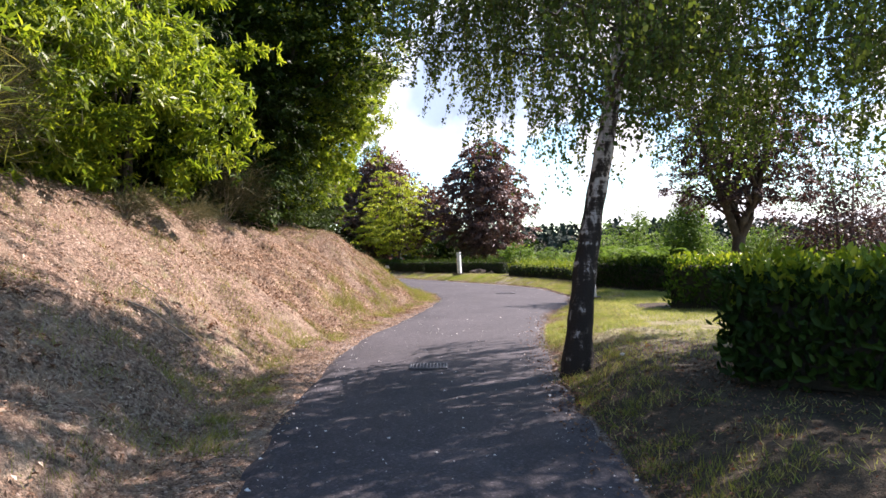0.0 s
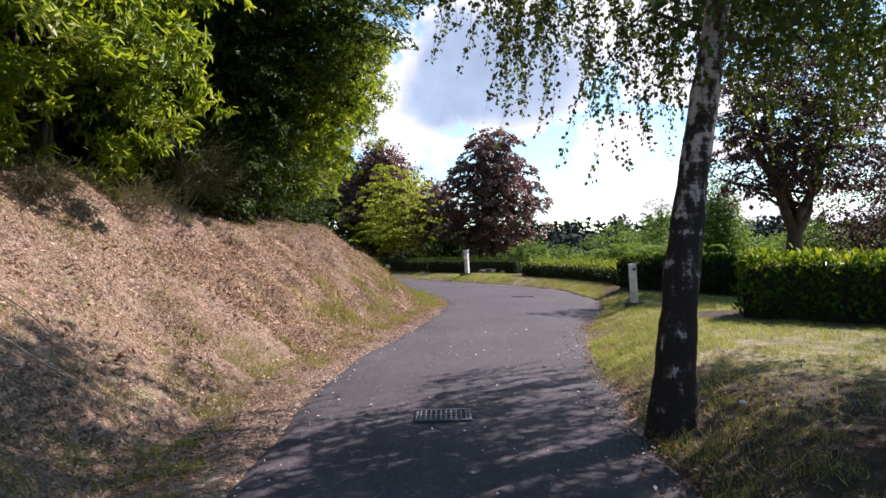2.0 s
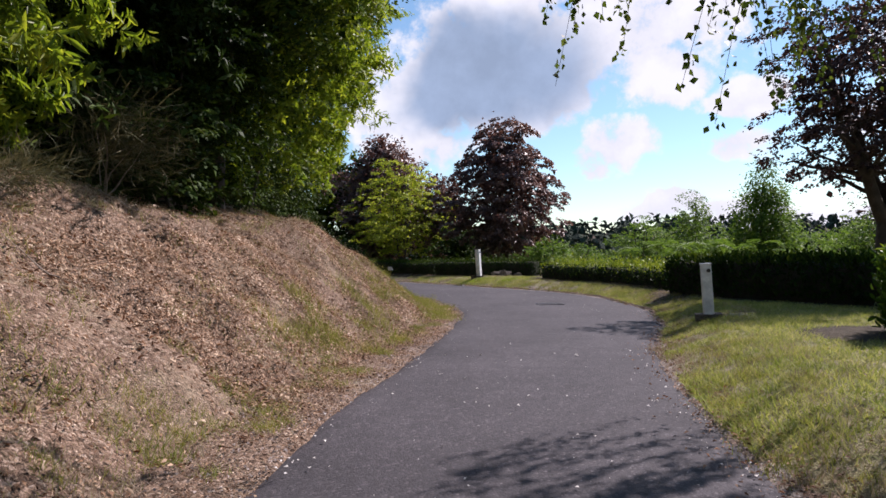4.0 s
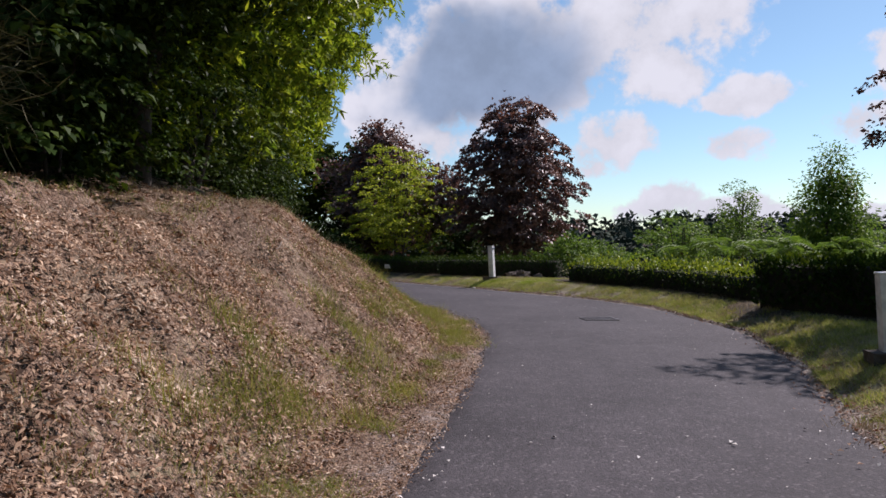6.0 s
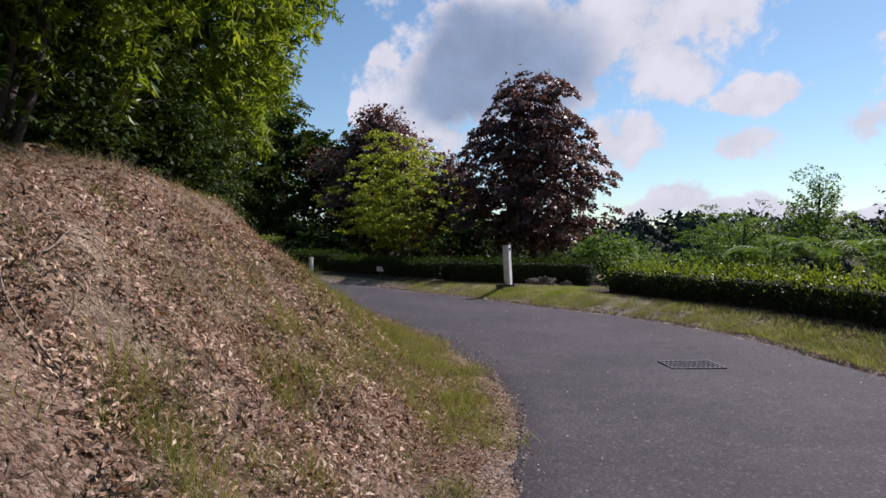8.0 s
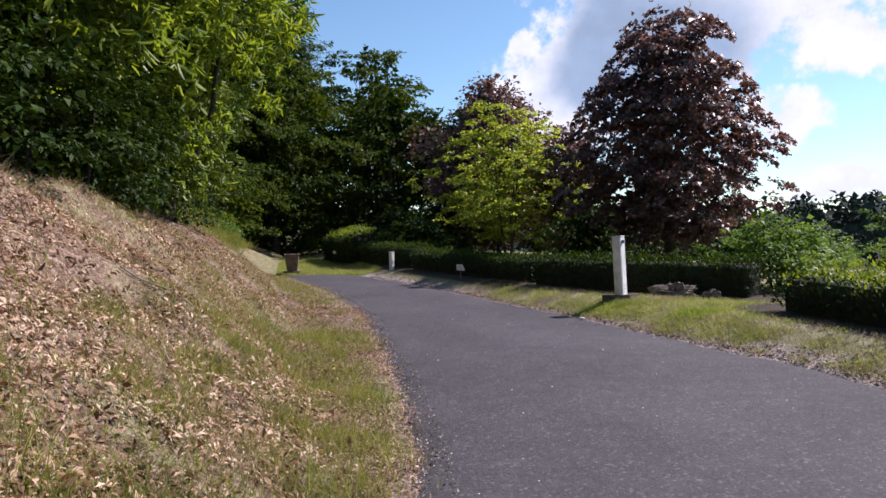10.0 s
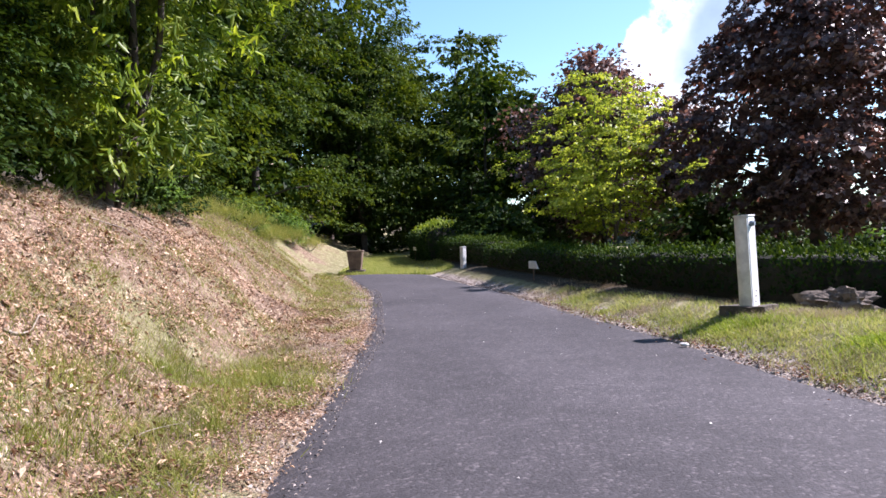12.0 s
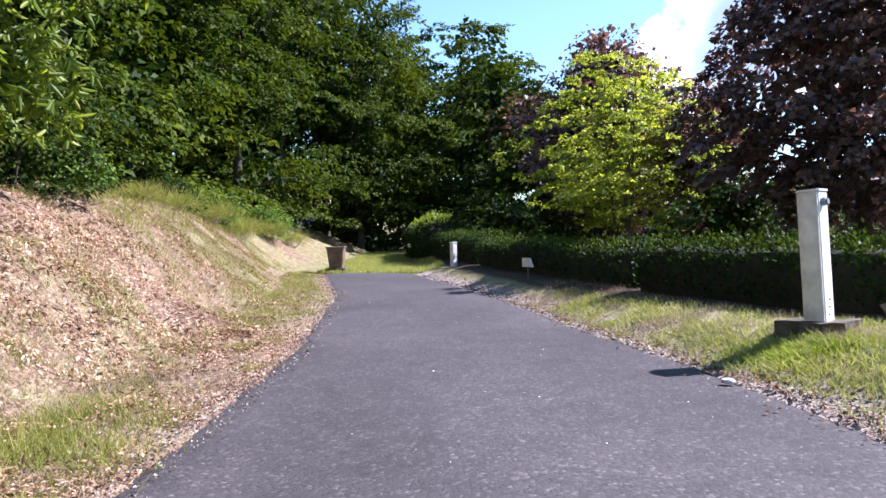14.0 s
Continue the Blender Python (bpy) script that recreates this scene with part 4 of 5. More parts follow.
make_tree("yellow_green_tree", (-4.3, 49.0), 7.1, [(0, 1.2), (0.18, 3.0), (0.42, 2.9), (0.68, 2.2), (0.86, 1.15), (1, 0.35)], M_LIME, "yellow-green tree in full leaf behind the hedge", z0=0.8, clumps=420, per=40, leaf=(0.12, 0.095), spread=0.3, trunk_r=0.08, stems=3, seed=61, inner=0.06, lobes=0.55, limbs=44, shell=0.5, twin=0.75, style="fan", fan=(0.6, 0.3), droop=0.5, wild=0.6, lift=0.35)
make_tree("purple_tree", (-6.0, 56.0), 9.2, [(0, 1.5), (0.3, 3.4), (0.6, 3.2), (1, 0.7)], M_PURPLE, "dark purple-leaved tree behind the yellow-green one", z0=1.0, clumps=320, per=60, leaf=(0.2, 0.17), spread=0.40, trunk_r=0.14, seed=62, group="purple trees", inner=0.5, lobes=0.45)
make_tree("purple_tree", (-1.9, 50.5), 5.7, [(0, 0.8), (0.3, 1.5), (0.6, 1.5), (1, 0.5)], M_PURPLE, "small purple-leaved tree beside the yellow-green one", z0=0.8, clumps=110, per=60, leaf=(0.16, 0.13), spread=0.28, trunk_r=0.07, seed=68, group="purple trees", inner=0.3, lobes=0.5)
make_tree("purple_maple", (1.85, 41.5), 7.9, [(0, 1.0), (0.1, 1.9), (0.22, 2.6), (0.36, 2.95), (0.5, 2.65), (0.66, 2.1), (0.82, 1.35), (0.93, 0.85), (1, 0.3)], M_PURPLE, "large purple-leaved maple behind the tall white post", z0=0.75, clumps=640, per=50, leaf=(0.135, 0.125), spread=0.21, trunk_r=0.17, seed=63, group="purple trees", lobes=0.3, inner=0.2, shell=0.42, limbs=30, twin=0.4, style="fan", fan=(0.55, 0.28), droop=0.75, wild=0.6, lift=0.3)
make_tree("purple_plum", (8.95, 21.0), 6.7, [(0, 1.5), (0.2, 2.0), (0.5, 2.1), (0.8, 1.6), (1, 0.6)], M_PLUM, "open purple-leaved plum forking low into several limbs", z0=2.5, fork=1.5, clumps=480, per=44, leaf=(0.095, 0.068), spread=0.22, trunk_r=0.2, stems=5, splay=0.75, seed=64, group="purple trees", inner=0.1, limbs=40, flat=0.35, lobes=0.4, style="fan", fan=(0.6, 0.26), droop=0.3, wild=0.6, shell=0.55)
make_tree("purple_plum", (14.5, 25.5), 4.9, [(0, 1.6), (0.4, 2.8), (0.8, 2.0), (1, 0.6)], M_PLUM, "smaller purple-leaved plum behind the hedge", z0=0.5, clumps=150, per=60, leaf=(0.1, 0.07), spread=0.3, trunk_r=0.12, stems=2, seed=65, group="purple trees", inner=0.3)
make_tree("young_conifer", (10.6, 31.0), 4.0, [(0, 1.5), (0.4, 1.15), (0.8, 0.5), (1, 0.12)], M_SHRUB, "young bushy green tree behind the low hedge", z0=0.1, clumps=190, per=60, leaf=(0.1, 0.05), spread=0.2, trunk_r=0.06, seed=66, inner=0.5)
make_tree("sapling", (9.05, 33.7), 3.3, [(0, 0.5), (0.25, 1.05), (0.5, 0.8), (0.75, 0.35), (1, 0.1)], M_SHRUB, "open light green sapling with a thin leader", z0=0.5, clumps=150, per=34, leaf=(0.085, 0.05), spread=0.16, trunk_r=0.035, seed=69, inner=0.1, limbs=24, lobes=0.6, style="fan", fan=(0.5, 0.2), droop=0.3, lift=0.5, wild=0.5)
make_tree("small_spruce", (15.7, 54.0), 4.6, [(0, 1.3), (0.5, 0.8), (0.85, 0.3), (1, 0.08)], M_OAK, "small dark spruce in the gardens below", z0=0.2, clumps=170, per=34, leaf=(0.12, 0.04), spread=0.16, trunk_r=0.06, seed=59, inner=0.4, style="fan", fan=(0.5, 0.2), droop=0.3)
SHRUBS = [(10.2, 45.0, 3.2, 1.8, "rounded green bush in the gardens below"), (7.0, 34.0, 1.9, 1.3, "light green garden bush behind the low hedge"), (3.2, 33.4, 1.25, 0.85, "light green shrub beside the purple maple"),
          (13.5, 36.0, 1.9, 1.6, "light green garden bush behind the low hedge"), (9.0, 38.5, 1.6, 1.3, "light green garden bush behind the low hedge"), (14.5, 31.5, 2.4, 1.7, "light green garden bush behind the low hedge"),
          (17.5, 40.0, 2.2, 2.0, "rounded green bush in the gardens below"), (6.0, 42.0, 1.3, 1.2, "rounded green bush in the gardens below"), (18.0, 33.0, 2.8, 2.0, "light green garden bush behind the low hedge"), (12.0, 26.5, 1.7, 1.2, "light green garden bush behind the low hedge")]
for k, (x, y, h, r, lab) in enumerate(SHRUBS):
    make_tree("bush", (x, y), h, [(0, r * 0.8), (0.5, r), (1, r * 0.35)], M_SHRUB, lab, z0=0.05, clumps=130, per=34, leaf=(0.09, 0.048), spread=0.2, trunk_r=0.035, stems=3, seed=70 + k, group="garden bushes", inner=0.3, limbs=12, lobes=0.5, style="fan", fan=(0.5, 0.22), droop=0.35, wild=0.5, lift=0.5)
for k, (x, y, h, r) in enumerate([(-0.6, 45.5, 2.4, 1.7), (-9.5, 50.5, 2.4, 1.6), (-7.5, 45.8, 1.7, 1.2), (-9.0, 57.5, 4.2, 2.6), (-2.6, 55.0, 3.6, 2.6), (1.4, 52.5, 2.8, 2.4), (-13.5, 58.5, 4.4, 2.6), (5.0, 50.5, 2.4, 2.2), (-17.5, 62.0, 5.0, 2.8)]):
    make_tree("bush", (x, y), h, [(0, r * 0.8), (0.5, r), (1, r * 0.35)], M_OAK, "dark green bush among the garden trees", z0=0.05, clumps=100, per=24, leaf=(0.165, 0.1), spread=0.26, trunk_r=0.04, stems=3, seed=90 + k, group="dark bushes", inner=0.8, limbs=8, style="fan", fan=(0.6, 0.3), droop=0.3)


def bracken(x, y, n, seed):
    rs = np.random.RandomState(seed)
    gz = float(ground_z(np.array([x]), np.array([y]))[0])
    t = thing("bracken", (x, y, gz), "pale green bracken spreading above the low hedge", "fern", "bracken")
    for k in range(n):
        a, up = rs.rand() * 6.28, 0.75 + 0.35 * rs.rand()
        d = np.array([math.cos(a), math.sin(a), 0])
        ln = 0.6 + 0.4 * rs.rand()
        u = np.linspace(0, 1, 26)
        rib = d * (0.12 + u[:, None] * ln) + np.stack([0 * u, 0 * u, up + 0.18 * np.sin(u * 2.2) - 0.3 * u * u], 1)
        stalk = bend((0, 0, -0.05), rib[0], rs, 0.08, 4)
        v0, f0 = tube(np.concatenate([stalk, rib[4::5]]), np.linspace(0.008, 0.003, 4 + len(rib[4::5])), 4)
        stem = part("stalk", v0, f0, M_SHRUB, t)
        side = np.cross(d, [0, 0, 1.0])
        w = 0.20 * np.sin(np.pi * np.clip(u * 0.9 + 0.08, 0, 1)) + 0.02
        pos = np.concatenate([rib, rib])
        tip = np.concatenate([side + d * 0.45 + 0 * rib, -side + d * 0.45 + 0 * rib]) + rs.normal(0, 0.1, (52, 3))
        v, f = leaves(pos, tip, np.array([0, 0, 1.0]) + 0 * pos, np.r_[w, w], 0.035, 0.1, True)
        part("frond", v, f, M_SHRUB, stem)


for k, (x, y) in enumerate([(6.6, 28.2), (7.4, 27.0), (6.0, 29.6), (7.9, 28.6), (7.2, 29.8), (8.4, 26.2)]):
    bracken(x, y, 11, 150 + k)


# ---- birch beside the lane ----
def birch(bx, by, seed, low, label, limbs=78, leaf=(0.052, 0.04), gap=0.021):
    """A birch with hanging twigs; low gives its long low limbs as (turn, reach)."""
    rs = np.random.RandomState(seed)
    gz = float(ground_z(np.array([bx]), np.array([by]))[0])
    t = thing("birch_tree", (bx, by, gz), label, "tree", "birches")
    spine = np.array([(-0.02, 0, -0.2), (0.0, 0, 0.1), (0.04, 0.03, 0.6), (0.12, 0.12, 1.2), (0.28, 0.3, 2.0), (0.5, 0.5, 3.0), (0.74, 0.7, 4.2), (0.92, 0.85, 5.4), (1.04, 0.95, 6.8), (1.1, 1.0, 8.6), (1.15, 1.0, 10.5)])
    zz = np.linspace(-0.2, 10.5, 110)
    line = np.stack([np.interp(zz, spine[:, 2], spine[:, 0]), np.interp(zz, spine[:, 2], spine[:, 1]), zz], 1)
    rad = np.interp(zz, [-0.2, 0.05, 0.4, 1.5, 3, 5, 10.5], [0.25, 0.185, 0.155, 0.128, 0.105, 0.085, 0.02])
    rad = rad * (1 + 0.07 * np.sin(zz * 9.0) * np.sin(zz * 3.7 + 1.0))
    v, f = tube(line, rad, 30, 0.09, rs)
    part("trunk", v, f, M_BIRCH, t, smooth=True)
    strands, twigs = [], []
    for k in range(limbs):
        z = 3.0 + 6.4 * rs.rand() ** 1.3
        ang = k * 2.399 + rs.rand() * 0.6
        reach = (2.2 + 2.4 * rs.rand()) * (1 - 0.4 * (z - 3.0) / 7)
        if k < len(low):
            z, (ang, reach) = 4.0 + 0.11 * k, low[k]
        a = np.array([np.interp(z, zz, line[:, 0]), np.interp(z, zz, line[:, 1]), z])
        b = a + [math.cos(ang) * reach, math.sin(ang) * reach, 0.3 + 0.7 * rs.rand() - 0.08 * reach]
        limb = bend(a, b, rs, 0.1, 8)
        limb[:, 2] += 0.45 * np.sin(np.linspace(0, np.pi, 8))
        r0 = 0.026
        v, f = tube(limb, np.linspace(r0, 0.006, 8), 6)
        part("limb", v, f, M_BARK, t, smooth=True)
        for q in range(56 if k < len(low) else 32):
            s = 0.2 + 0.8 * rs.rand()
            st = np.array([np.interp(s * 7, np.arange(8), limb[:, c]) for c in range(3)])
            st[:2] += rs.normal(0, 0.22, 2)
            ln = (0.4 + 1.5 * rs.rand() ** 1.3) * (0.65 + 0.5 * s)
            ln = min(ln, max(0.25, st[2] - float(np.interp(st[0], [-2.2, -1.3, -0.8], [3.7, 3.2, 2.0])) - 0.9 * rs.rand()))
            side = rs.normal(0, 0.2, 2)
            n = 4
            u = np.linspace(0, 1, n)[:, None]
            hang = st + np.concatenate([side * u * ln, -u ** 1.3 * ln], 1)
            twigs.append(tube(hang, np.linspace(0.004, 0.0015, n), 3))
            strands.append((hang, ln))
    v, f = joined(twigs)
    tagged(part("hanging_twig", v, f, M_BARK, t), kind="stuff")
    pos, tip = [], []
    for hang, ln in strands:
        m = int(ln / gap)
        u = rs.rand(m) * (len(hang) - 1)
        p = np.stack([np.interp(u, np.arange(len(hang)), hang[:, c]) for c in range(3)], 1)
        pos.append(p + rs.normal(0, 0.026, (m, 3)))
        tip.append(rs.normal(0, 0.7, (m, 3)) - [0, 0, 0.8])
    pos, tip = np.concatenate(pos), np.concatenate(tip)
    k = 0.7 + 0.6 * rs.rand(len(pos))
    v, f = leaves(pos, tip, rs.normal(0, 1, (len(pos), 3)) + [0, 0, 0.4], leaf[0] * k, leaf[1] * k, 0.15)
    part("crown", v, f, M_BIRCHLEAF, t)


birch(2.14, 8.4, 81, [(0.12, 5.6), (0.75, 4.6), (2.9, 2.8), (1.4, 4.6), (3.6, 3.0), (-0.6, 4.4), (1.1, 5.0), (0.95, 4.8), (1.25, 4.6), (0.4, 4.8), (2.5, 3.0), (-0.2, 5.0), (3.2, 2.6), (2.2, 3.0), (2.6, 2.4), (3.0, 2.0), (0.3, 6.0), (0.55, 5.8), (0.05, 5.0), (-0.1, 6.4), (-0.3, 6.0), (-0.45, 5.4), (0.0, 6.8), (0.2, 5.4)], "leaning silver birch with hanging twigs beside the lane")


birch(8.9, 9.6, 82, [(2.9, 3.6), (3.3, 3.2), (2.5, 3.4), (1.9, 3.0), (3.8, 3.0)], "silver birch behind the near hedge", 46, (0.085, 0.066), 0.045)


# ---- white service posts ----
def box_bm(w, d, h, bevel=0.0, seg=2, z0=0.0, taper=1.0):
    bm = bmesh.new()
    bmesh.ops.create_cube(bm, size=1.0)
    for v in bm.verts:
        k = taper if v.co.z < 0 else 1.0
        v.co = Vector((v.co.x * w * k, v.co.y * d * k, (v.co.z + 0.5) * h + z0))
    if bevel:
        bmesh.ops.bevel(bm, geom=bm.edges[:], offset=bevel, segments=seg, affect="EDGES", profile=0.6)
    return bm


def disc_bm(r, depth, at, axis="y", seg=20):
    bm = bmesh.new()
    bmesh.ops.create_cone(bm, cap_ends=True, segments=seg, radius1=r, radius2=r * 0.9, depth=depth)
    m = Matrix.Rotation(radians(90), 4, "X") if axis == "y" else Matrix.Rotation(radians(90), 4, "Y")
    bmesh.ops.transform(bm, matrix=Matrix.Translation(at) @ m, verts=bm.verts)
    return bm


def rough_block(w, d, h, seed, amount=0.02, cuts=5):
    rs = np.random.RandomState(seed)
    bm = bmesh.new()
    bmesh.ops.create_cube(bm, size=1.0)
    bmesh.ops.subdivide_edges(bm, edges=bm.edges[:], cuts=cuts, use_grid_fill=True)
    off = Vector(rs.rand(3) * 50)
    for v in bm.verts:
        c = Vector((v.co.x * w, v.co.y * d, (v.co.z + 0.5) * h))
        n = noise.noise_vector(c * 7 + off) * amount + noise.noise_vector(c * 22 + off) * amount * 0.4
        v.co = c + n
    return bm


def rounded_body_bm(w, d, h, z0, grow=0.0, seg=10):
    """An upright post whose front bulges in a half round and runs into a flat side."""
    w, d = w + grow, d + grow
    rim = [(w / 2, d / 2), (-w / 2, d / 2), (-w / 2, 0.05 * d)]
    for k in range(1, seg):
        a = math.pi - 0.5 * math.pi * k / seg
        rim.append((w * 0.12 + math.cos(a) * w * 0.62, 0.05 * d - math.sin(a) * d * 0.55))
    rim += [(w * 0.12, -d / 2), (w * 0.42, -d / 2), (w / 2, -0.42 * d)]
    bm = bmesh.new()
    low = [bm.verts.new((x, y, z0)) for x, y in rim]
    top = [bm.verts.new((x, y, z0 + h)) for x, y in rim]
    n = len(rim)
    for k in range(n):
        bm.faces.new((low[k], low[(k + 1) % n], top[(k + 1) % n], top[k]))
    bm.faces.new(top)
    bm.faces.new(low[::-1])
    bmesh.ops.recalc_face_normals(bm, faces=bm.faces)
    bmesh.ops.bevel(bm, geom=[e for e in bm.edges if abs(e.verts[0].co.z - e.verts[1].co.z) < 1e-6], offset=0.005, segments=2, affect="EDGES")
    return bm


def service_post(at, turn, w, d, h, block, label, socket_side, lean=0.0):
    t = thing("service_post", at, label, "post", "white service posts", turn)
    t.matrix_basis = pose(*at, 0, lean, turn)
    b0 = block[2] - 0.01
    bm_part("base", rough_block(block[0], block[1], block[2] + 0.1, int(h * 100), 0.02), M_CONCRETE, t, "stained dark concrete base", smooth=False).location.z = -0.1
    if socket_side == "x":
        bm_part("body", rounded_body_bm(w, d, h, b0), M_POST, t)
        bm_part("cap", rounded_body_bm(w, d, 0.02, b0 + h + 0.001, 0.014), M_POST, t)
    else:
        bm_part("body", box_bm(w, d, h, 0.012, 3, b0), M_POST, t, smooth=False)
        bm_part("cap", box_bm(w + 0.016, d + 0.016, 0.022, 0.008, 2, b0 + h + 0.001), M_POST, t)
    # folded seam down one edge of the door
    bm_part("seam", box_bm(0.012, 0.012, h - 0.03, 0.004, 2, b0 + 0.01), M_POST, t).location = (w / 2 - 0.012, -d / 2 - 0.002, 0)
    if socket_side == "x":
        sk = bm_part("socket", disc_bm(0.034, 0.03, (w / 2 + 0.014, -d * 0.12, b0 + h - 0.075), "x"), M_SOCKET, t, "grey-blue plastic socket", smooth=False)
        bm_part("lid", disc_bm(0.024, 0.02, (w / 2 + 0.036, -d * 0.12, b0 + h - 0.075), "x"), M_SOCKET, sk)
        for k in range(3):
            bm_part("screw", disc_bm(0.007, 0.008, (w / 2 + 0.003, -d * 0.1 + 0.012 * k, b0 + 0.06 + 0.055 * k), "x", 8), M_HOLE, t)
    else:
        sk = bm_part("socket", disc_bm(0.03, 0.03, (w * 0.22, -d / 2 - 0.014, b0 + h - 0.09), "y"), M_HOLE, t, "black socket opening", smooth=False)
        bm_part("lid", disc_bm(0.018, 0.02, (w * 0.22, -d / 2 - 0.036, b0 + h - 0.09), "y"), M_HOLE, sk)
    return t


service_post((0.43, 31.35, 0.16), -23, 0.18, 0.17, 0.96, (0.5, 0.34, 0.16), "tall white metal service post on a dark concrete block", "x", -2.6)
service_post((3.85, 16.85, 0.25), -12, 0.15, 0.14, 0.76, (0.38, 0.28, 0.04), "short white metal service post on a dark slab in the lawn", "y", -2.4)
g3 = thing("short_post", (-6.75, 40.6, float(ground_z(np.array([-6.75]), np.array([40.6]))[0])), "short weathered grey-white post beside the hedge", "post", turn=-30)
bm_part("shaft", box_bm(0.13, 0.12, 0.62, 0.012, 2, -0.05), M_SIGN, g3)
bm_part("cap", box_bm(0.145, 0.135, 0.02, 0.006, 2, 0.572), M_SIGN, g3)


def pitch_sign(at, w, h, up, turn, label):
    t = thing("pitch_sign", at, label, "sign", "small white signs", turn)
    bm_part("stake", box_bm(0.025, 0.025, up + 0.1, 0.004, 1, -0.1), M_PLANTER, t)
    bm = box_bm(w, 0.02, h, 0.004, 1, up)
    for v in bm.verts:
        if v.co.z > up + h * 0.5 and v.co.x > 0:
            v.co.x -= w * 0.28
    bm_part("board", bm, M_SIGN, t)
    return t


pitch_sign((-3.45, 36.3, 0.2), 0.30, 0.15, 0.24, -35, "small white slanted board on a stake before the hedge")
pitch_sign((-12.3, 48.7, 0.2), 0.24, 0.14, 0.3, -30, "tiny white board at the corner of the tall hedge")


# ---- drain grates in the road ----
def drain(at, turn, w, d, cols, rows):
    t = thing("drain_grate", at, "worn cast-iron drain grate set in the asphalt", "drain grate", "drain grates", turn)
    # flat near-black plate on the road paints the shade of a hollow
    bm_part("pit_plate", box_bm(w - 0.02, d - 0.02, 0.004, 0, 1, 0.0), M_PIT_SHADE, t, "dark plate standing in for the shaded hollow under the bars")
    for x in (-1, 1):
        bm_part("frame_bar", box_bm(0.022, d, 0.018, 0.003, 1), M_IRON, t).location.x = x * (w / 2 - 0.011)
    for y in (-1, 1):
        bm_part("frame_bar", box_bm(w, 0.022, 0.018, 0.003, 1, 0.001), M_IRON, t).location.y = y * (d / 2 - 0.011)
    for k in range(1, rows):
        bm_part("cross_bar", box_bm(w - 0.04, 0.016, 0.014, 0.002, 1, 0.002), M_IRON, t).location.y = -d / 2 + d * k / rows
    for k in range(1, cols):
        o = bm_part("bar", box_bm(0.014, d - 0.03, 0.014, 0.002, 1, 0.0035), M_IRON, t)
        o.matrix_basis = pose(-w / 2 + w * k / cols, 0, 0, 0, 0, 0)
    return t


drain((0.35, 8.85, 0.036), 2, 0.47, 0.36, 11, 4)
drain((2.0, 22.02, 0.03), 5, 0.58, 0.46, 11, 4)

# ---- planter at the lane's end ----
pl = thing("planter", (-10.75, 41.5, 0.05), "tapered weathered wooden planter on a low plinth", "planter", turn=25)
bm_part("plinth", box_bm(0.58, 0.5, 0.1, 0.012, 2, -0.02), M_CONCRETE, pl)
for k in range(4):
    for q in range(3):
        bm = box_bm(0.148, 0.03, 0.56, 0.006, 1, 0.0)
        for v in bm.verts:
            s_ = 0.72 + 0.28 * v.co.z / 0.56
            x_ = (v.co.x + (q - 1) * 0.152) * s_
            v.co = Vector((x_, v.co.y - 0.225 * s_, v.co.z + 0.085))
        bmesh.ops.transform(bm, matrix=Matrix.Rotation(radians(90 * k), 4, "Z"), verts=bm.verts)
        bm_part("board", bm, M_PLANTER, pl)
for k in range(4):
    bm = box_bm(0.52, 0.045, 0.035, 0.006, 1, 0.645)
    bmesh.ops.transform(bm, matrix=Matrix.Rotation(radians(90 * k), 4, "Z") @ Matrix.Translation((0, -0.238, 0.002 * (k % 2))), verts=bm.verts)
    bm_part("rim", bm, M_PLANTER, pl)
bm_part("soil", box_bm(0.42, 0.42, 0.03, 0.0, 1, 0.57), M_CORE, pl, "dark dry soil")


# ---- weathered stones by the tall post ----
def stone(name, at, size, seed, mat, label, category, group="", turn=0.0, ridge=0.3):
    rs = np.random.RandomState(seed)
    bm = bmesh.new()
    bmesh.ops.create_icosphere(bm, subdivisions=4 if max(size) > 0.15 else 2, radius=0.5)
    off = Vector(rs.rand(3) * 40)
    for v in bm.verts:
        n = v.co.normalized()
        k = 1 + ridge * noise.noise(n * 1.6 + off) + ridge * 0.7 * abs(noise.noise(n * 4.5 + off)) + ridge * 0.3 * noise.noise(n * 11 + off)
        v.co = Vector((n.x * size[0], n.y * size[1], n.z * size[2])) * 0.5 * k
    bmesh.ops.transform(bm, matrix=Matrix.Rotation(radians(turn), 4, "Z"), verts=bm.verts)
    ob = bm_part(name, bm, mat)
    ob.location = at
    return tagged(ob, label, category, group)


stone("weathered_stump", (1.3, 31.5, 0.30), (0.66, 0.36, 0.34), 3, M_ROCK, "gnarled grey weathered stump lying beside the concrete block", "stump", turn=-25, ridge=0.6)
stone("rock", (1.85, 31.35, 0.28), (0.30, 0.26, 0.24), 5, M_ROCK, "grey rock beside the weathered stump", "rock", ridge=0.35)
stone("rock", (0.95, 31.3, 0.24), (0.18, 0.16, 0.14), 6, M_ROCK, "brown rock beside the weathered stump", "rock", ridge=0.35)
stone("pale_stone", (-0.14, 30.33, 0.045), (0.09, 0.06, 0.04), 7, M_PEBBLE, "flat white stone on the road's edge", "stone", ridge=0.15)
stone("pale_stone", (2.65, 8.35, 0.255), (0.06, 0.05, 0.035), 8, M_PEBBLE, "pale stone beside the birch's foot", "stone", ridge=0.2)


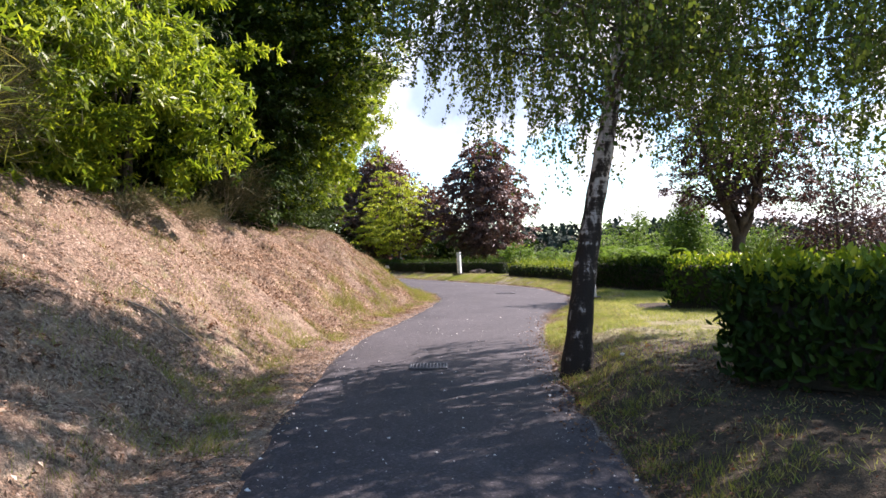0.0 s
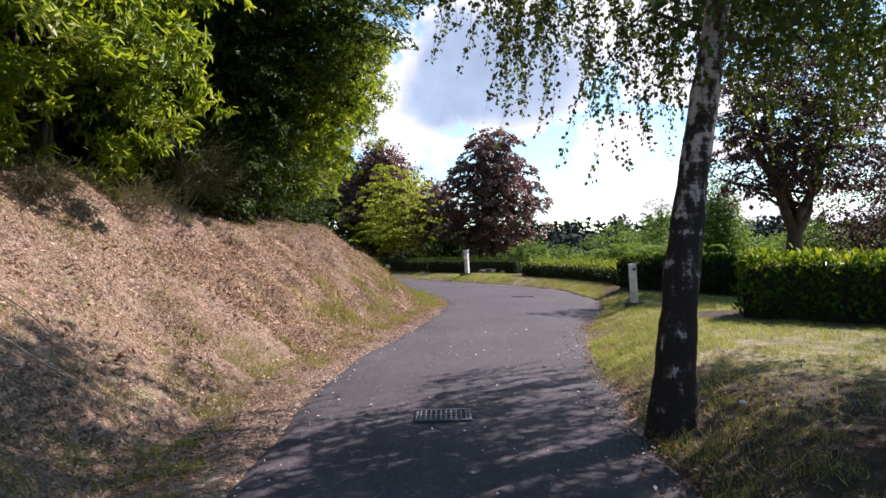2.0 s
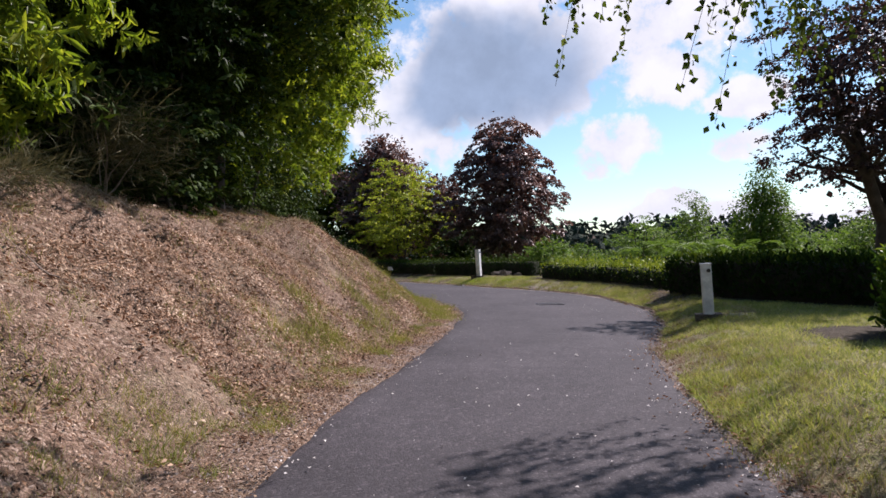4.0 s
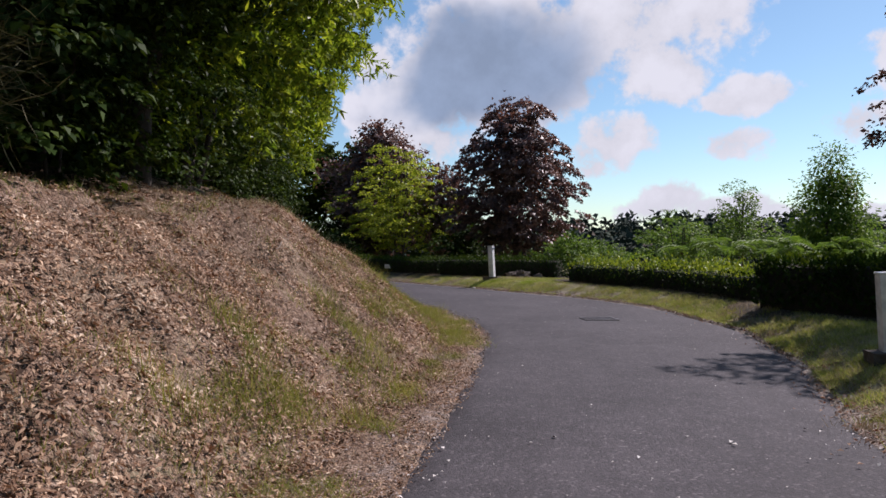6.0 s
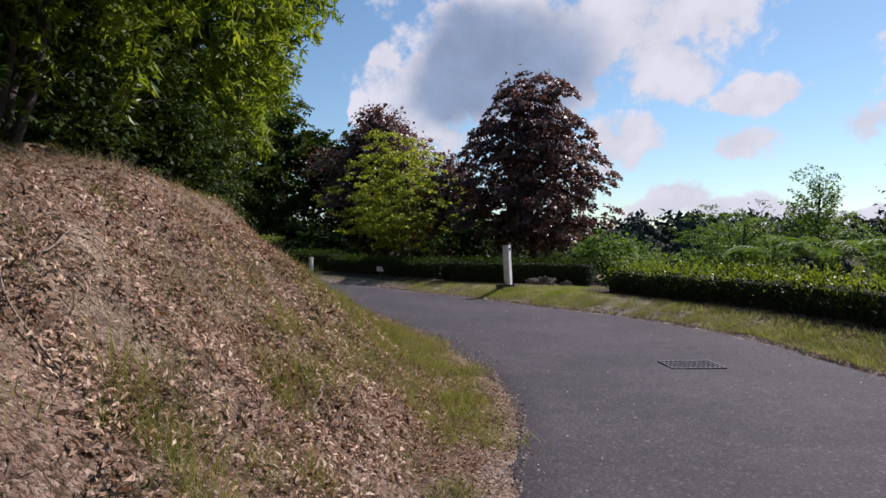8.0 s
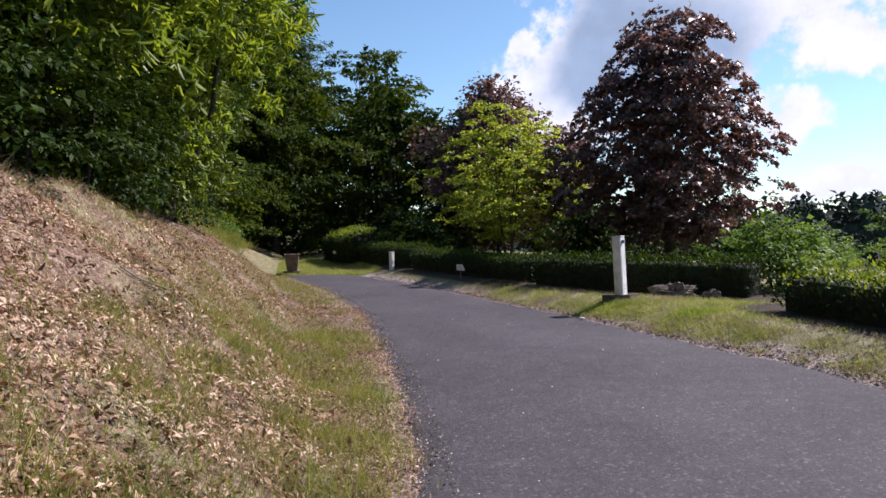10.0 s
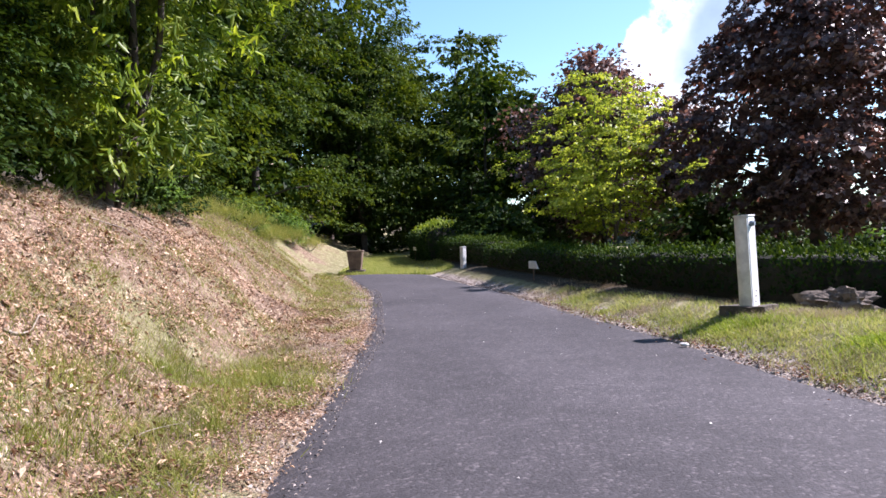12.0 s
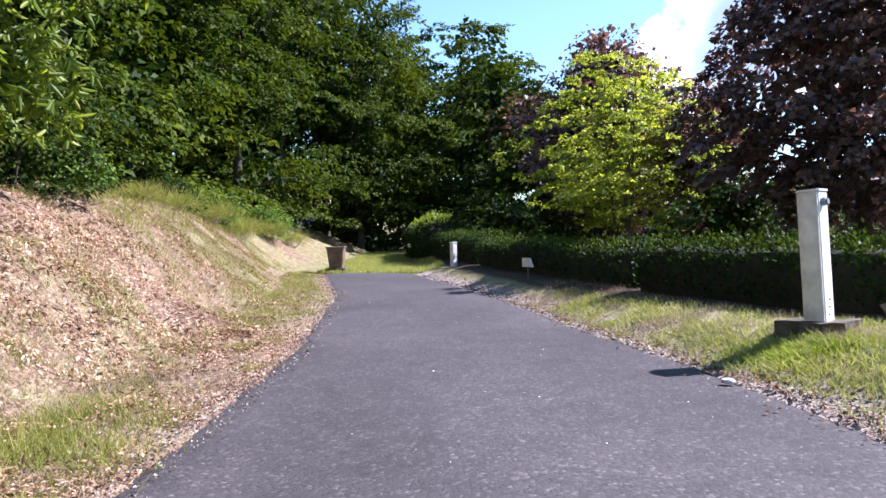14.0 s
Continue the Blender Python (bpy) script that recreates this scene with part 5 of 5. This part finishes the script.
# ---- broom and dry scrub on the bank's crest ----
def broom(at, height, spread, n, mat, label, seed, lean=(0, 0)):
    rs = np.random.RandomState(seed)
    gz = float(ground_z(np.array([at[0]]), np.array([at[1]]))[0])
    t = thing("broom_shrub", (at[0], at[1], gz), label, "shrub", "broom on the bank")
    for k in range(5):
        a = rs.rand() * 6.28
        v, f = tube(bend((0, 0, -0.05), (math.cos(a) * spread * 0.5 + lean[0] * 0.5, math.sin(a) * spread * 0.5 + lean[1] * 0.5, height * 0.55), rs, 0.15, 6), np.linspace(0.014, 0.004, 6), 5)
        part("stem", v, f, M_TWIG, t)
    base = rs.normal(0, 1, (n, 3)) * [spread * 0.42, spread * 0.42, height * 0.2] + [lean[0] * 0.6, lean[1] * 0.6, height * 0.5]
    base[:, 2] = np.maximum(base[:, 2], 0.03)
    tip = unit(base * [1, 1, 0] + 1e-5) * 0.45 + rs.normal(0, 0.55, (n, 3)) + [lean[0] * 0.6, lean[1] * 0.6, 0.75 if lean == (0, 0) else 0.15]
    k = 0.5 + rs.rand(n)
    v, f = leaves(base, tip, rs.normal(0, 1, (n, 3)), 0.26 * height ** 0.5 * k, 0.007 * k, 0.1)
    part("twig_spray", v, f, mat, t)


broom((-4.35, 14.6), 1.3, 0.75, 2300, M_BROOM, "dry grey-green broom hanging over the bank", 201, (0.45, -0.2))
broom((-4.3, 12.6), 0.5, 0.5, 1300, M_BROOM, "tangle of dry twigs and grass under the chestnuts", 202, (0.3, 0))
broom((-4.4, 10.6), 0.5, 0.5, 1300, M_BROOM, "tangle of dry twigs and grass under the chestnuts", 203, (0.3, 0))
broom((-5.0, 8.0), 1.7, 0.8, 2300, M_BROOM, "dry grey-green broom hanging over the bank", 204, (0.5, -0.2))
broom((-4.6, 6.6), 1.5, 0.7, 2000, M_TUFT, "fresh green broom at the bank's crest", 205, (0.3, 0))
for k, (x, y) in enumerate([(-13.6, 41.0), (-12.4, 38.6), (-14.4, 43.2), (-11.6, 36.6), (-15.2, 45.4), (-13.0, 40.2), (-10.6, 34.8)]):
    broom((x, y), 0.4 + 0.1 * (k % 3), 0.6, 1700, M_TUFT, "fresh green broom at the bank's crest", 210 + k)

for k, (x, y, hh, r) in enumerate([(-13.9, 40.0, 0.9, 0.8), (-12.6, 37.0, 0.9, 0.7), (-15.0, 43.6, 1.0, 0.8), (-11.0, 33.6, 0.8, 0.7), (-9.6, 32.6, 0.7, 0.6)]):
    make_tree("bramble", (x, y), hh, [(0, r * 0.9), (0.5, r), (1, r * 0.4)], M_OAK if k % 2 else M_SHRUB, "low green bramble on the bank's crest", "shrub", z0=0.05, clumps=70, per=40, leaf=(0.08, 0.05), spread=0.16, trunk_r=0.015, stems=3, seed=230 + k, group="brambles", limbs=5)

# ---- bare roots and fallen twigs on the bank ----
rs = np.random.RandomState(300)
for k in range(26):
    y = 6.5 + 23 * rs.rand() if k > 7 else 10.5 + 4.5 * rs.rand()
    d0 = (0.6 + 2.6 * rs.rand()) if k > 7 else 3.2 + 0.5 * rs.rand()
    x = float(np.interp(y, LEFT[:, 1], LEFT[:, 0])) - d0
    a, ln = rs.rand() * 3.14, 0.25 + 0.5 * rs.rand()
    n = 9
    u = np.linspace(-0.5, 0.5, n)
    px = x + np.cos(a) * u * ln + 0.05 * np.sin(u * 5 + k)
    py = y + np.sin(a) * u * ln
    pz = ground_z(px, py) + 0.02 + 0.03 * rs.rand() * np.cos(u * 3)
    v, f = tube(np.stack([px, py, pz], 1), np.linspace(0.009, 0.004, n) * (0.7 + 0.6 * rs.rand()), 5)
    tagged(part("fallen_twig", v, f, M_TWIG, smooth=True), "pale dry twig lying on the leaf litter", "twig", "fallen twigs")


# ---- ground cover: dry leaves, grass, tufts ----
def on_ground(x, y, lift=0.0):
    return np.stack([x, y, np.maximum(ground_z(x, y), 0.02) + lift], 1)


def bank_points(rs, n, ylo, yhi, dlo, dhi):
    y = ylo + (yhi - ylo) * rs.rand(n * 2)
    x = np.interp(y, LEFT[:, 1], LEFT[:, 0]) - (dlo + (dhi - dlo) * rs.rand(n * 2)) * np.where(y > 25, 1.25, 1.0)
    d = line_dist(x, y, LINE_L)
    ok = (d > dlo) & (d < dhi)
    return x[ok][:n], y[ok][:n]


def slope_normal(x, y):
    e = 0.12
    gx_ = (ground_z(x + e, y, False) - ground_z(x - e, y, False)) / (2 * e)
    gy_ = (ground_z(x, y + e, False) - ground_z(x, y - e, False)) / (2 * e)
    return unit(np.stack([-gx_, -gy_, np.ones_like(gx_)], 1))


rs = np.random.RandomState(310)
xs, ys = [], []
for n, ylo, yhi, dlo, dhi in [(84000, 3.0, 30.0, 0.0, 4.3), (36000, 24, 41, 0.0, 3.6), (30000, 6, 32, -0.1, 0.5), (110000, 12, 25, 0.1, 2.8), (60000, 25.5, 33.5, 0.0, 2.6)]:
    x, y = bank_points(rs, n, ylo, yhi, dlo, dhi)
    xs.append(x)
    ys.append(y)
x, y = np.concatenate(xs), np.concatenate(ys)
thin = vnoise(x, y, 0.3, 2) * 0.5 + vnoise(x, y, 1.4, 3) * 0.5 + 0.3 * rs.rand(len(x))
keep = thin > 0.56
x, y = x[keep], y[keep]
n = len(x)
nn = slope_normal(x, y)
tip = rs.normal(0, 1, (n, 3))
tip = unit(tip - nn * (tip * nn).sum(1, keepdims=True)) + nn * rs.normal(0.14, 0.38, n)[:, None]
k = 0.45 + 0.95 * rs.rand(n) ** 2.4
small = np.where(line_dist(x, y, LINE_L) < 0.5, 0.6, 1.0)
v, f = leaves(on_ground(x, y, 0.006) + nn * (0.034 * rs.rand(n) ** 1.5)[:, None], tip, nn + rs.normal(0, 0.55, (n, 3)), 0.047 * k * small, 0.0155 * k * small * (0.4 + 1.0 * rs.rand(n)), 0.35)
tagged(part("leaf_litter", v, f, M_LITTER), "dry pinkish-brown fallen leaves covering the bank", "leaf litter", kind="stuff")

x, y = bank_points(rs, 42000, 4, 40, 0.3, 4.2)
ok = vnoise(x, y, 0.5, 1) * 0.6 + vnoise(x, y, 1.8, 2) * 0.4 + 0.35 * rs.rand(len(x)) > 0.78 - 0.1 * smoothstep(22, 26, y)
x, y = x[ok], y[ok]
n = len(x)
nn = slope_normal(x, y)
kk = 0.5 + 0.8 * rs.rand(n)
v, f = leaves(on_ground(x, y, 0.008), unit(rs.normal(0, 1, (n, 3)) * [1, 1, 0.6]), nn + rs.normal(0, 0.4, (n, 3)), 0.06 * kk, 0.02 * kk, 0.35, True)
tagged(part("brown_leaf_drift", v, f, M_BROWN), "drifts of curled chestnut-brown leaves on the bank", "leaf litter", kind="stuff")

x, y = bank_points(rs, 32000, 4, 36, 0.0, 4.0)
n = len(x)
tipd = rs.normal(0, 1, (n, 3)) * [1, 1, 0.5]
kk = 0.4 + rs.rand(n)
v, f = leaves(on_ground(x, y, 0.012), tipd, slope_normal(x, y) + rs.normal(0, 0.5, (n, 3)), 0.045 * kk, 0.006 * kk, 0.2)
tagged(part("litter_debris", v, f, M_STRAW), "fine straw and leaf-stalk debris on the bank", "leaf litter", kind="stuff")

# fallen leaves and crumbs along the right edge and under the birch
t_ = rs.rand(5200)
y = 3.5 + 31 * t_
x = np.interp(y, RIGHT[:, 1], RIGHT[:, 0]) + rs.normal(0.12, 0.16, len(y))
x2, y2 = 2.0 + rs.normal(0.9, 1.1, 3600), 7.0 + rs.normal(0, 2.0, 3600)
x, y = np.concatenate([x, x2[x2 > 1.6]]), np.concatenate([y, y2[x2 > 1.6]])
n = len(x)
k = 0.4 + 0.7 * rs.rand(n)
zz = np.maximum(ground_z(x, y), 0.03)
v, f = leaves(np.stack([x, y, zz + 0.012], 1), rs.normal(0, 1, (n, 3)) * [1, 1, 0.25], rs.normal(0, 0.35, (n, 3)) + [0, 0, 1], 0.042 * k, 0.022 * k, 0.35)
tagged(part("fallen_leaf", v, f, M_BROWN), "small dry leaves along the verge and under the birch", "leaf litter", kind="stuff")


def blades(rs, x, y, h, w, bow=0.35):
    """Single grass blades, three corners each."""
    n = len(x)
    p = on_ground(x, y, -0.01)
    a = rs.rand(n) * 6.28
    side = np.stack([np.cos(a), np.sin(a), 0 * a], 1) * np.broadcast_to(w, n)[:, None]
    tipv = np.stack([rs.normal(0, bow, n), rs.normal(0, bow, n), np.ones(n)], 1) * np.broadcast_to(h, n)[:, None]
    return np.stack([p - side, p + side, p + tipv], 1).reshape(-1, 3), np.arange(3 * n).reshape(-1, 3)


# short lawn and verge on the right
n = 260000
y = 3.0 + 32 * rs.rand(n) ** 0.85
x = np.interp(y, RIGHT[:, 1], RIGHT[:, 0]) + 0.04 + 4.6 * rs.rand(n) ** 1.5
dr = -line_dist(x, y, LINE_R)
den = vnoise(x, y, 0.35, 1) * 0.55 + vnoise(x, y, 1.4, 4) * 0.45
ok = (dr > 0.05 + 0.3 * smoothstep(22, 27, y) * rs.rand(n)) & (np.min([np.abs(line_dist(x, y, np.array(q))) for q in HEDGE_LINES], axis=0) > 0.72 + 0.25 * rs.rand(n)) & (rs.rand(n) > 0.85 * smoothstep(11.5, 8.5, y)) & (den + 0.2 * rs.rand(n) > 0.54 - 0.12 * smoothstep(0.3, 1.0, dr))
x, y, dr, den = x[ok], y[ok], dr[ok], den[ok]
near = 0.6 + 0.8 * den
v, f = blades(rs, x, y, (0.03 + 0.045 * rs.rand(len(x))) * near, 0.0035 + 0.003 * rs.rand(len(x)), 0.8)
tagged(part("verge_grass", v, f, M_GRASS), "short sun-dried grass on the lawn and verge", "grass", kind="stuff")
# grass lane past the road's end
n = 40000
u = rs.rand(n)
y = 41.0 + 22 * u ** 1.4
xl = np.interp(y, LANE_L[:, 1], LANE_L[:, 0])
xr = np.interp(y, LANE_R[:, 1], LANE_R[:, 0])
x = xl - 0.3 + (xr - xl + 1.2) * rs.rand(n)
v, f = blades(rs, x, y, 0.05 + 0.07 * rs.rand(n), 0.008)
tagged(part("lane_grass", v, f, M_GRASS), "green grass where the lane runs out", "grass", kind="stuff")


def tufts(name, spots, per, rad, h, w, mat, label, seed, bow=0.4):
    rs = np.random.RandomState(seed)
    cx, cy = spots
    n = len(cx)
    sz = 0.55 + 0.8 * rs.rand(n)
    x = (cx[:, None] + rs.normal(0, 1, (n, per)) * rad * sz[:, None]).ravel()
    y = (cy[:, None] + rs.normal(0, 1, (n, per)) * rad * sz[:, None]).ravel()
    hh = (h * sz[:, None] * (0.5 + 0.7 * rs.rand(n, per))).ravel()
    v, f = blades(rs, x, y, hh, w, bow)
    tagged(part(name, v, f, mat), label, "grass", kind="stuff")


rs = np.random.RandomState(320)
bx1, by1 = bank_points(rs, 150, 5, 21, 0.25, 1.6)
bx2, by2 = bank_points(rs, 260, 19, 28, 0.1, 2.2)
bx8, by8 = bank_points(rs, 240, 20, 29, 0.2, 1.6)
tufts("bend_grass", (bx8, by8), 70, 0.11, 0.09, 0.003, M_TUFT, "olive grass strip on the inside of the bend", 331, 0.6)
bx3, by3 = bank_points(rs, 110, 27, 41, 0.1, 2.4)
tufts("grass_tuft", (np.r_[bx1, bx2, bx3], np.r_[by1, by2, by3]), 90, 0.085, 0.10, 0.003, M_TUFT, "green grass tufts at the foot of the bank", 321, 0.8)
bx4, by4 = bank_points(rs, 900, 4, 40, 0.4, 4.2)
tufts("straw_tuft", (bx4, by4), 40, 0.07, 0.10, 0.0026, M_STRAW, "dry straw-coloured grass among the leaf litter", 322, 0.7)
bx5, by5 = bank_points(rs, 420, 4, 40, 0.8, 4.4)
tufts("bank_grass", (bx5, by5), 50, 0.09, 0.10, 0.003, M_TUFT, "thin olive grass patches on the bank", 323, 0.5)
bx6, by6 = bank_points(rs, 1200, 19.5, 40, 0.8, 4.2)
ok = vnoise(bx6, by6, 1.0, 6) + 0.3 * rs.rand(len(bx6)) > 0.66 - 0.18 * smoothstep(24, 27, by6)
tufts("olive_grass", (bx6[ok], by6[ok]), 46, 0.12, 0.075, 0.003, M_TUFT, "olive grass spreading over the far bank", 326, 0.6)
bx7, by7 = bank_points(rs, 900, 4, 38, 0.5, 4.2)
ok = vnoise(bx7, by7, 1.3, 7) > 0.52 - 0.2 * smoothstep(23, 27, by7)
tufts("dry_grass", (bx7[ok], by7[ok]), 60, 0.12, 0.11, 0.0026, M_STRAW, "matted dry grass on the bank", 327, 0.9)
bx9, by9 = bank_points(rs, 700, 31.5, 41, 0.3, 3.8)
tufts("mound_grass", (bx9, by9), 50, 0.13, 0.09, 0.0035, M_TUFT, "olive and straw grass over the low mound at the lane's end", 332, 0.7)
bxa, bya = bank_points(rs, 60, 14, 28, 0.3, 1.7)
tufts("long_tuft", (bxa, bya), 150, 0.11, 0.19, 0.003, M_TUFT, "longer green grass clumps at the foot of the bank", 333, 0.45)
yy = 4.0 + 30 * rs.rand(260)
xx = np.interp(yy, RIGHT[:, 1], RIGHT[:, 0]) + 0.1 + 0.9 * rs.rand(260) ** 1.5
tufts("verge_tuft", (xx, yy), 70, 0.08, 0.075, 0.003, M_TUFT, "longer grass tufts along the road's right edge", 324)

yy = 9.5 + 26 * rs.rand(420)
xx = np.interp(yy, RIGHT[:, 1], RIGHT[:, 0]) + 0.08 + 1.3 * rs.rand(420) ** 1.3
tufts("verge_straw", (xx, yy), 60, 0.08, 0.075, 0.0028, M_STRAW, "dry straw patches in the verge", 325, 0.6)

cx_, cy_ = np.r_[0.32 + 0.2 * rs.randn(60), 1.45 + 0.16 * rs.randn(40)], np.r_[30.92 + 0.1 * rs.randn(60), 29.75 + 0.1 * rs.randn(40)]
tufts("clover_patch", (cx_, cy_), 60, 0.09, 0.05, 0.006, M_CLOVER, "bright green clover before the tall post's base", 328, 0.9)

tufts("dry_patch", (0.99 + 0.35 * rs.randn(60), 31.05 + 0.1 * rs.randn(60)), 60, 0.08, 0.07, 0.003, M_STRAW, "tan dry grass before the weathered stump", 329, 0.8)

# ---- pale petals and grit on the asphalt ----
rs = np.random.RandomState(330)
n = 1500
y = 2.5 + 33 * rs.rand(n) ** 1.3
xl, xr = np.interp(y, LEFT[:, 1], LEFT[:, 0]), np.interp(y, RIGHT[:, 1], RIGHT[:, 0])
side_ = rs.rand(n)
x = np.where(side_ < 0.5, xl + (xr - xl) * rs.rand(n), np.where(side_ < 0.75, xl + np.abs(rs.normal(0, 0.2, n)), xr - np.abs(rs.normal(0, 0.25, n))))
k = 0.35 + 1.0 * rs.rand(n) ** 3
far_ = np.where(y > 15, 0.5, 1.0)
v, f = leaves(np.stack([x, y, 0.040 + 0 * x], 1), rs.normal(0, 1, (n, 3)) * [1, 1, 0.15], rs.normal(0, 0.2, (n, 3)) + [0, 0, 1], 0.034 * k * far_, 0.024 * k * far_, 0.2)
tagged(part("pale_grit", v, f, M_PEBBLE), "pale petals and grit strewn on the asphalt", "grit", kind="stuff")

def gravel(name, line, sign, ylo, yhi, n, lo, hi, seed, label, size=1.0):
    rs = np.random.RandomState(seed)
    y = ylo + (yhi - ylo) * rs.rand(n)
    x = np.interp(y, line[:, 1], line[:, 0]) + sign * (lo + (hi - lo) * rs.rand(n) ** 1.6)
    k = 0.4 + 0.9 * rs.rand(n) ** 2
    z = np.maximum(ground_z(x, y), 0.028) + 0.004
    v, f = leaves(np.stack([x, y, z], 1), rs.normal(0, 1, (n, 3)) * [1, 1, 0.3], rs.normal(0, 0.5, (n, 3)) + [0, 0, 1], 0.034 * k * size, 0.026 * k * size, 0.35)
    tagged(part(name, v, f, M_GRAVEL), label, "gravel", kind="stuff")


gravel("verge_gravel", RIGHT, 1, 18, 40, 11000, -0.06, 0.5, 335, "pale gravel and crumbs along the verge")
gravel("bank_gravel", LEFT, -1, 8, 40, 9000, -0.04, 0.7, 336, "pinkish gravel and crumbs along the foot of the bank", 0.8)

gravel("edge_crumbs", LEFT, -1, 22, 36, 2400, -0.22, 0.1, 337, "loose crumbs on the broken asphalt edge", 0.55)

# ---- far wooded ridge across the valley ----
def far_woods():
    rs = np.random.RandomState(340)
    n = 820
    a = np.radians(-25 + 95 * rs.rand(n))
    r = 120 + 130 * rs.rand(n) ** 0.8
    x, y = np.sin(a) * r, 15 + np.cos(a) * r
    lift = np.interp(r, [120, 160, 250], [-8.0, -1.0, 6.5]) + 2.2 * (vnoise(x, y, 40, 2) - 0.5)
    size = 2.6 + 2.4 * rs.rand(n)
    per = 38
    off = unit(rs.normal(0, 1, (n, per, 3))) * (0.55 + 0.45 * rs.rand(n, per, 1)) * size[:, None, None] * [0.8, 0.8, 1.0]
    pos = (np.stack([x, y, lift], 1)[:, None] + off).reshape(-1, 3)
    out = unit(off.reshape(-1, 3))
    k = np.repeat(size, per) * (0.3 + 0.3 * rs.rand(n * per))
    v, f = leaves(pos, rs.normal(0, 1, (n * per, 3)) + out * 0.3, out + [0, 0, 0.4] + rs.normal(0, 0.3, (n * per, 3)), k, k * 0.8, 0.15)
    ob = part("far_woods", v, f, M_FARWOOD)
    tagged(ob, "dark green wooded ridge across the valley", "woods", kind="stuff")


far_woods()
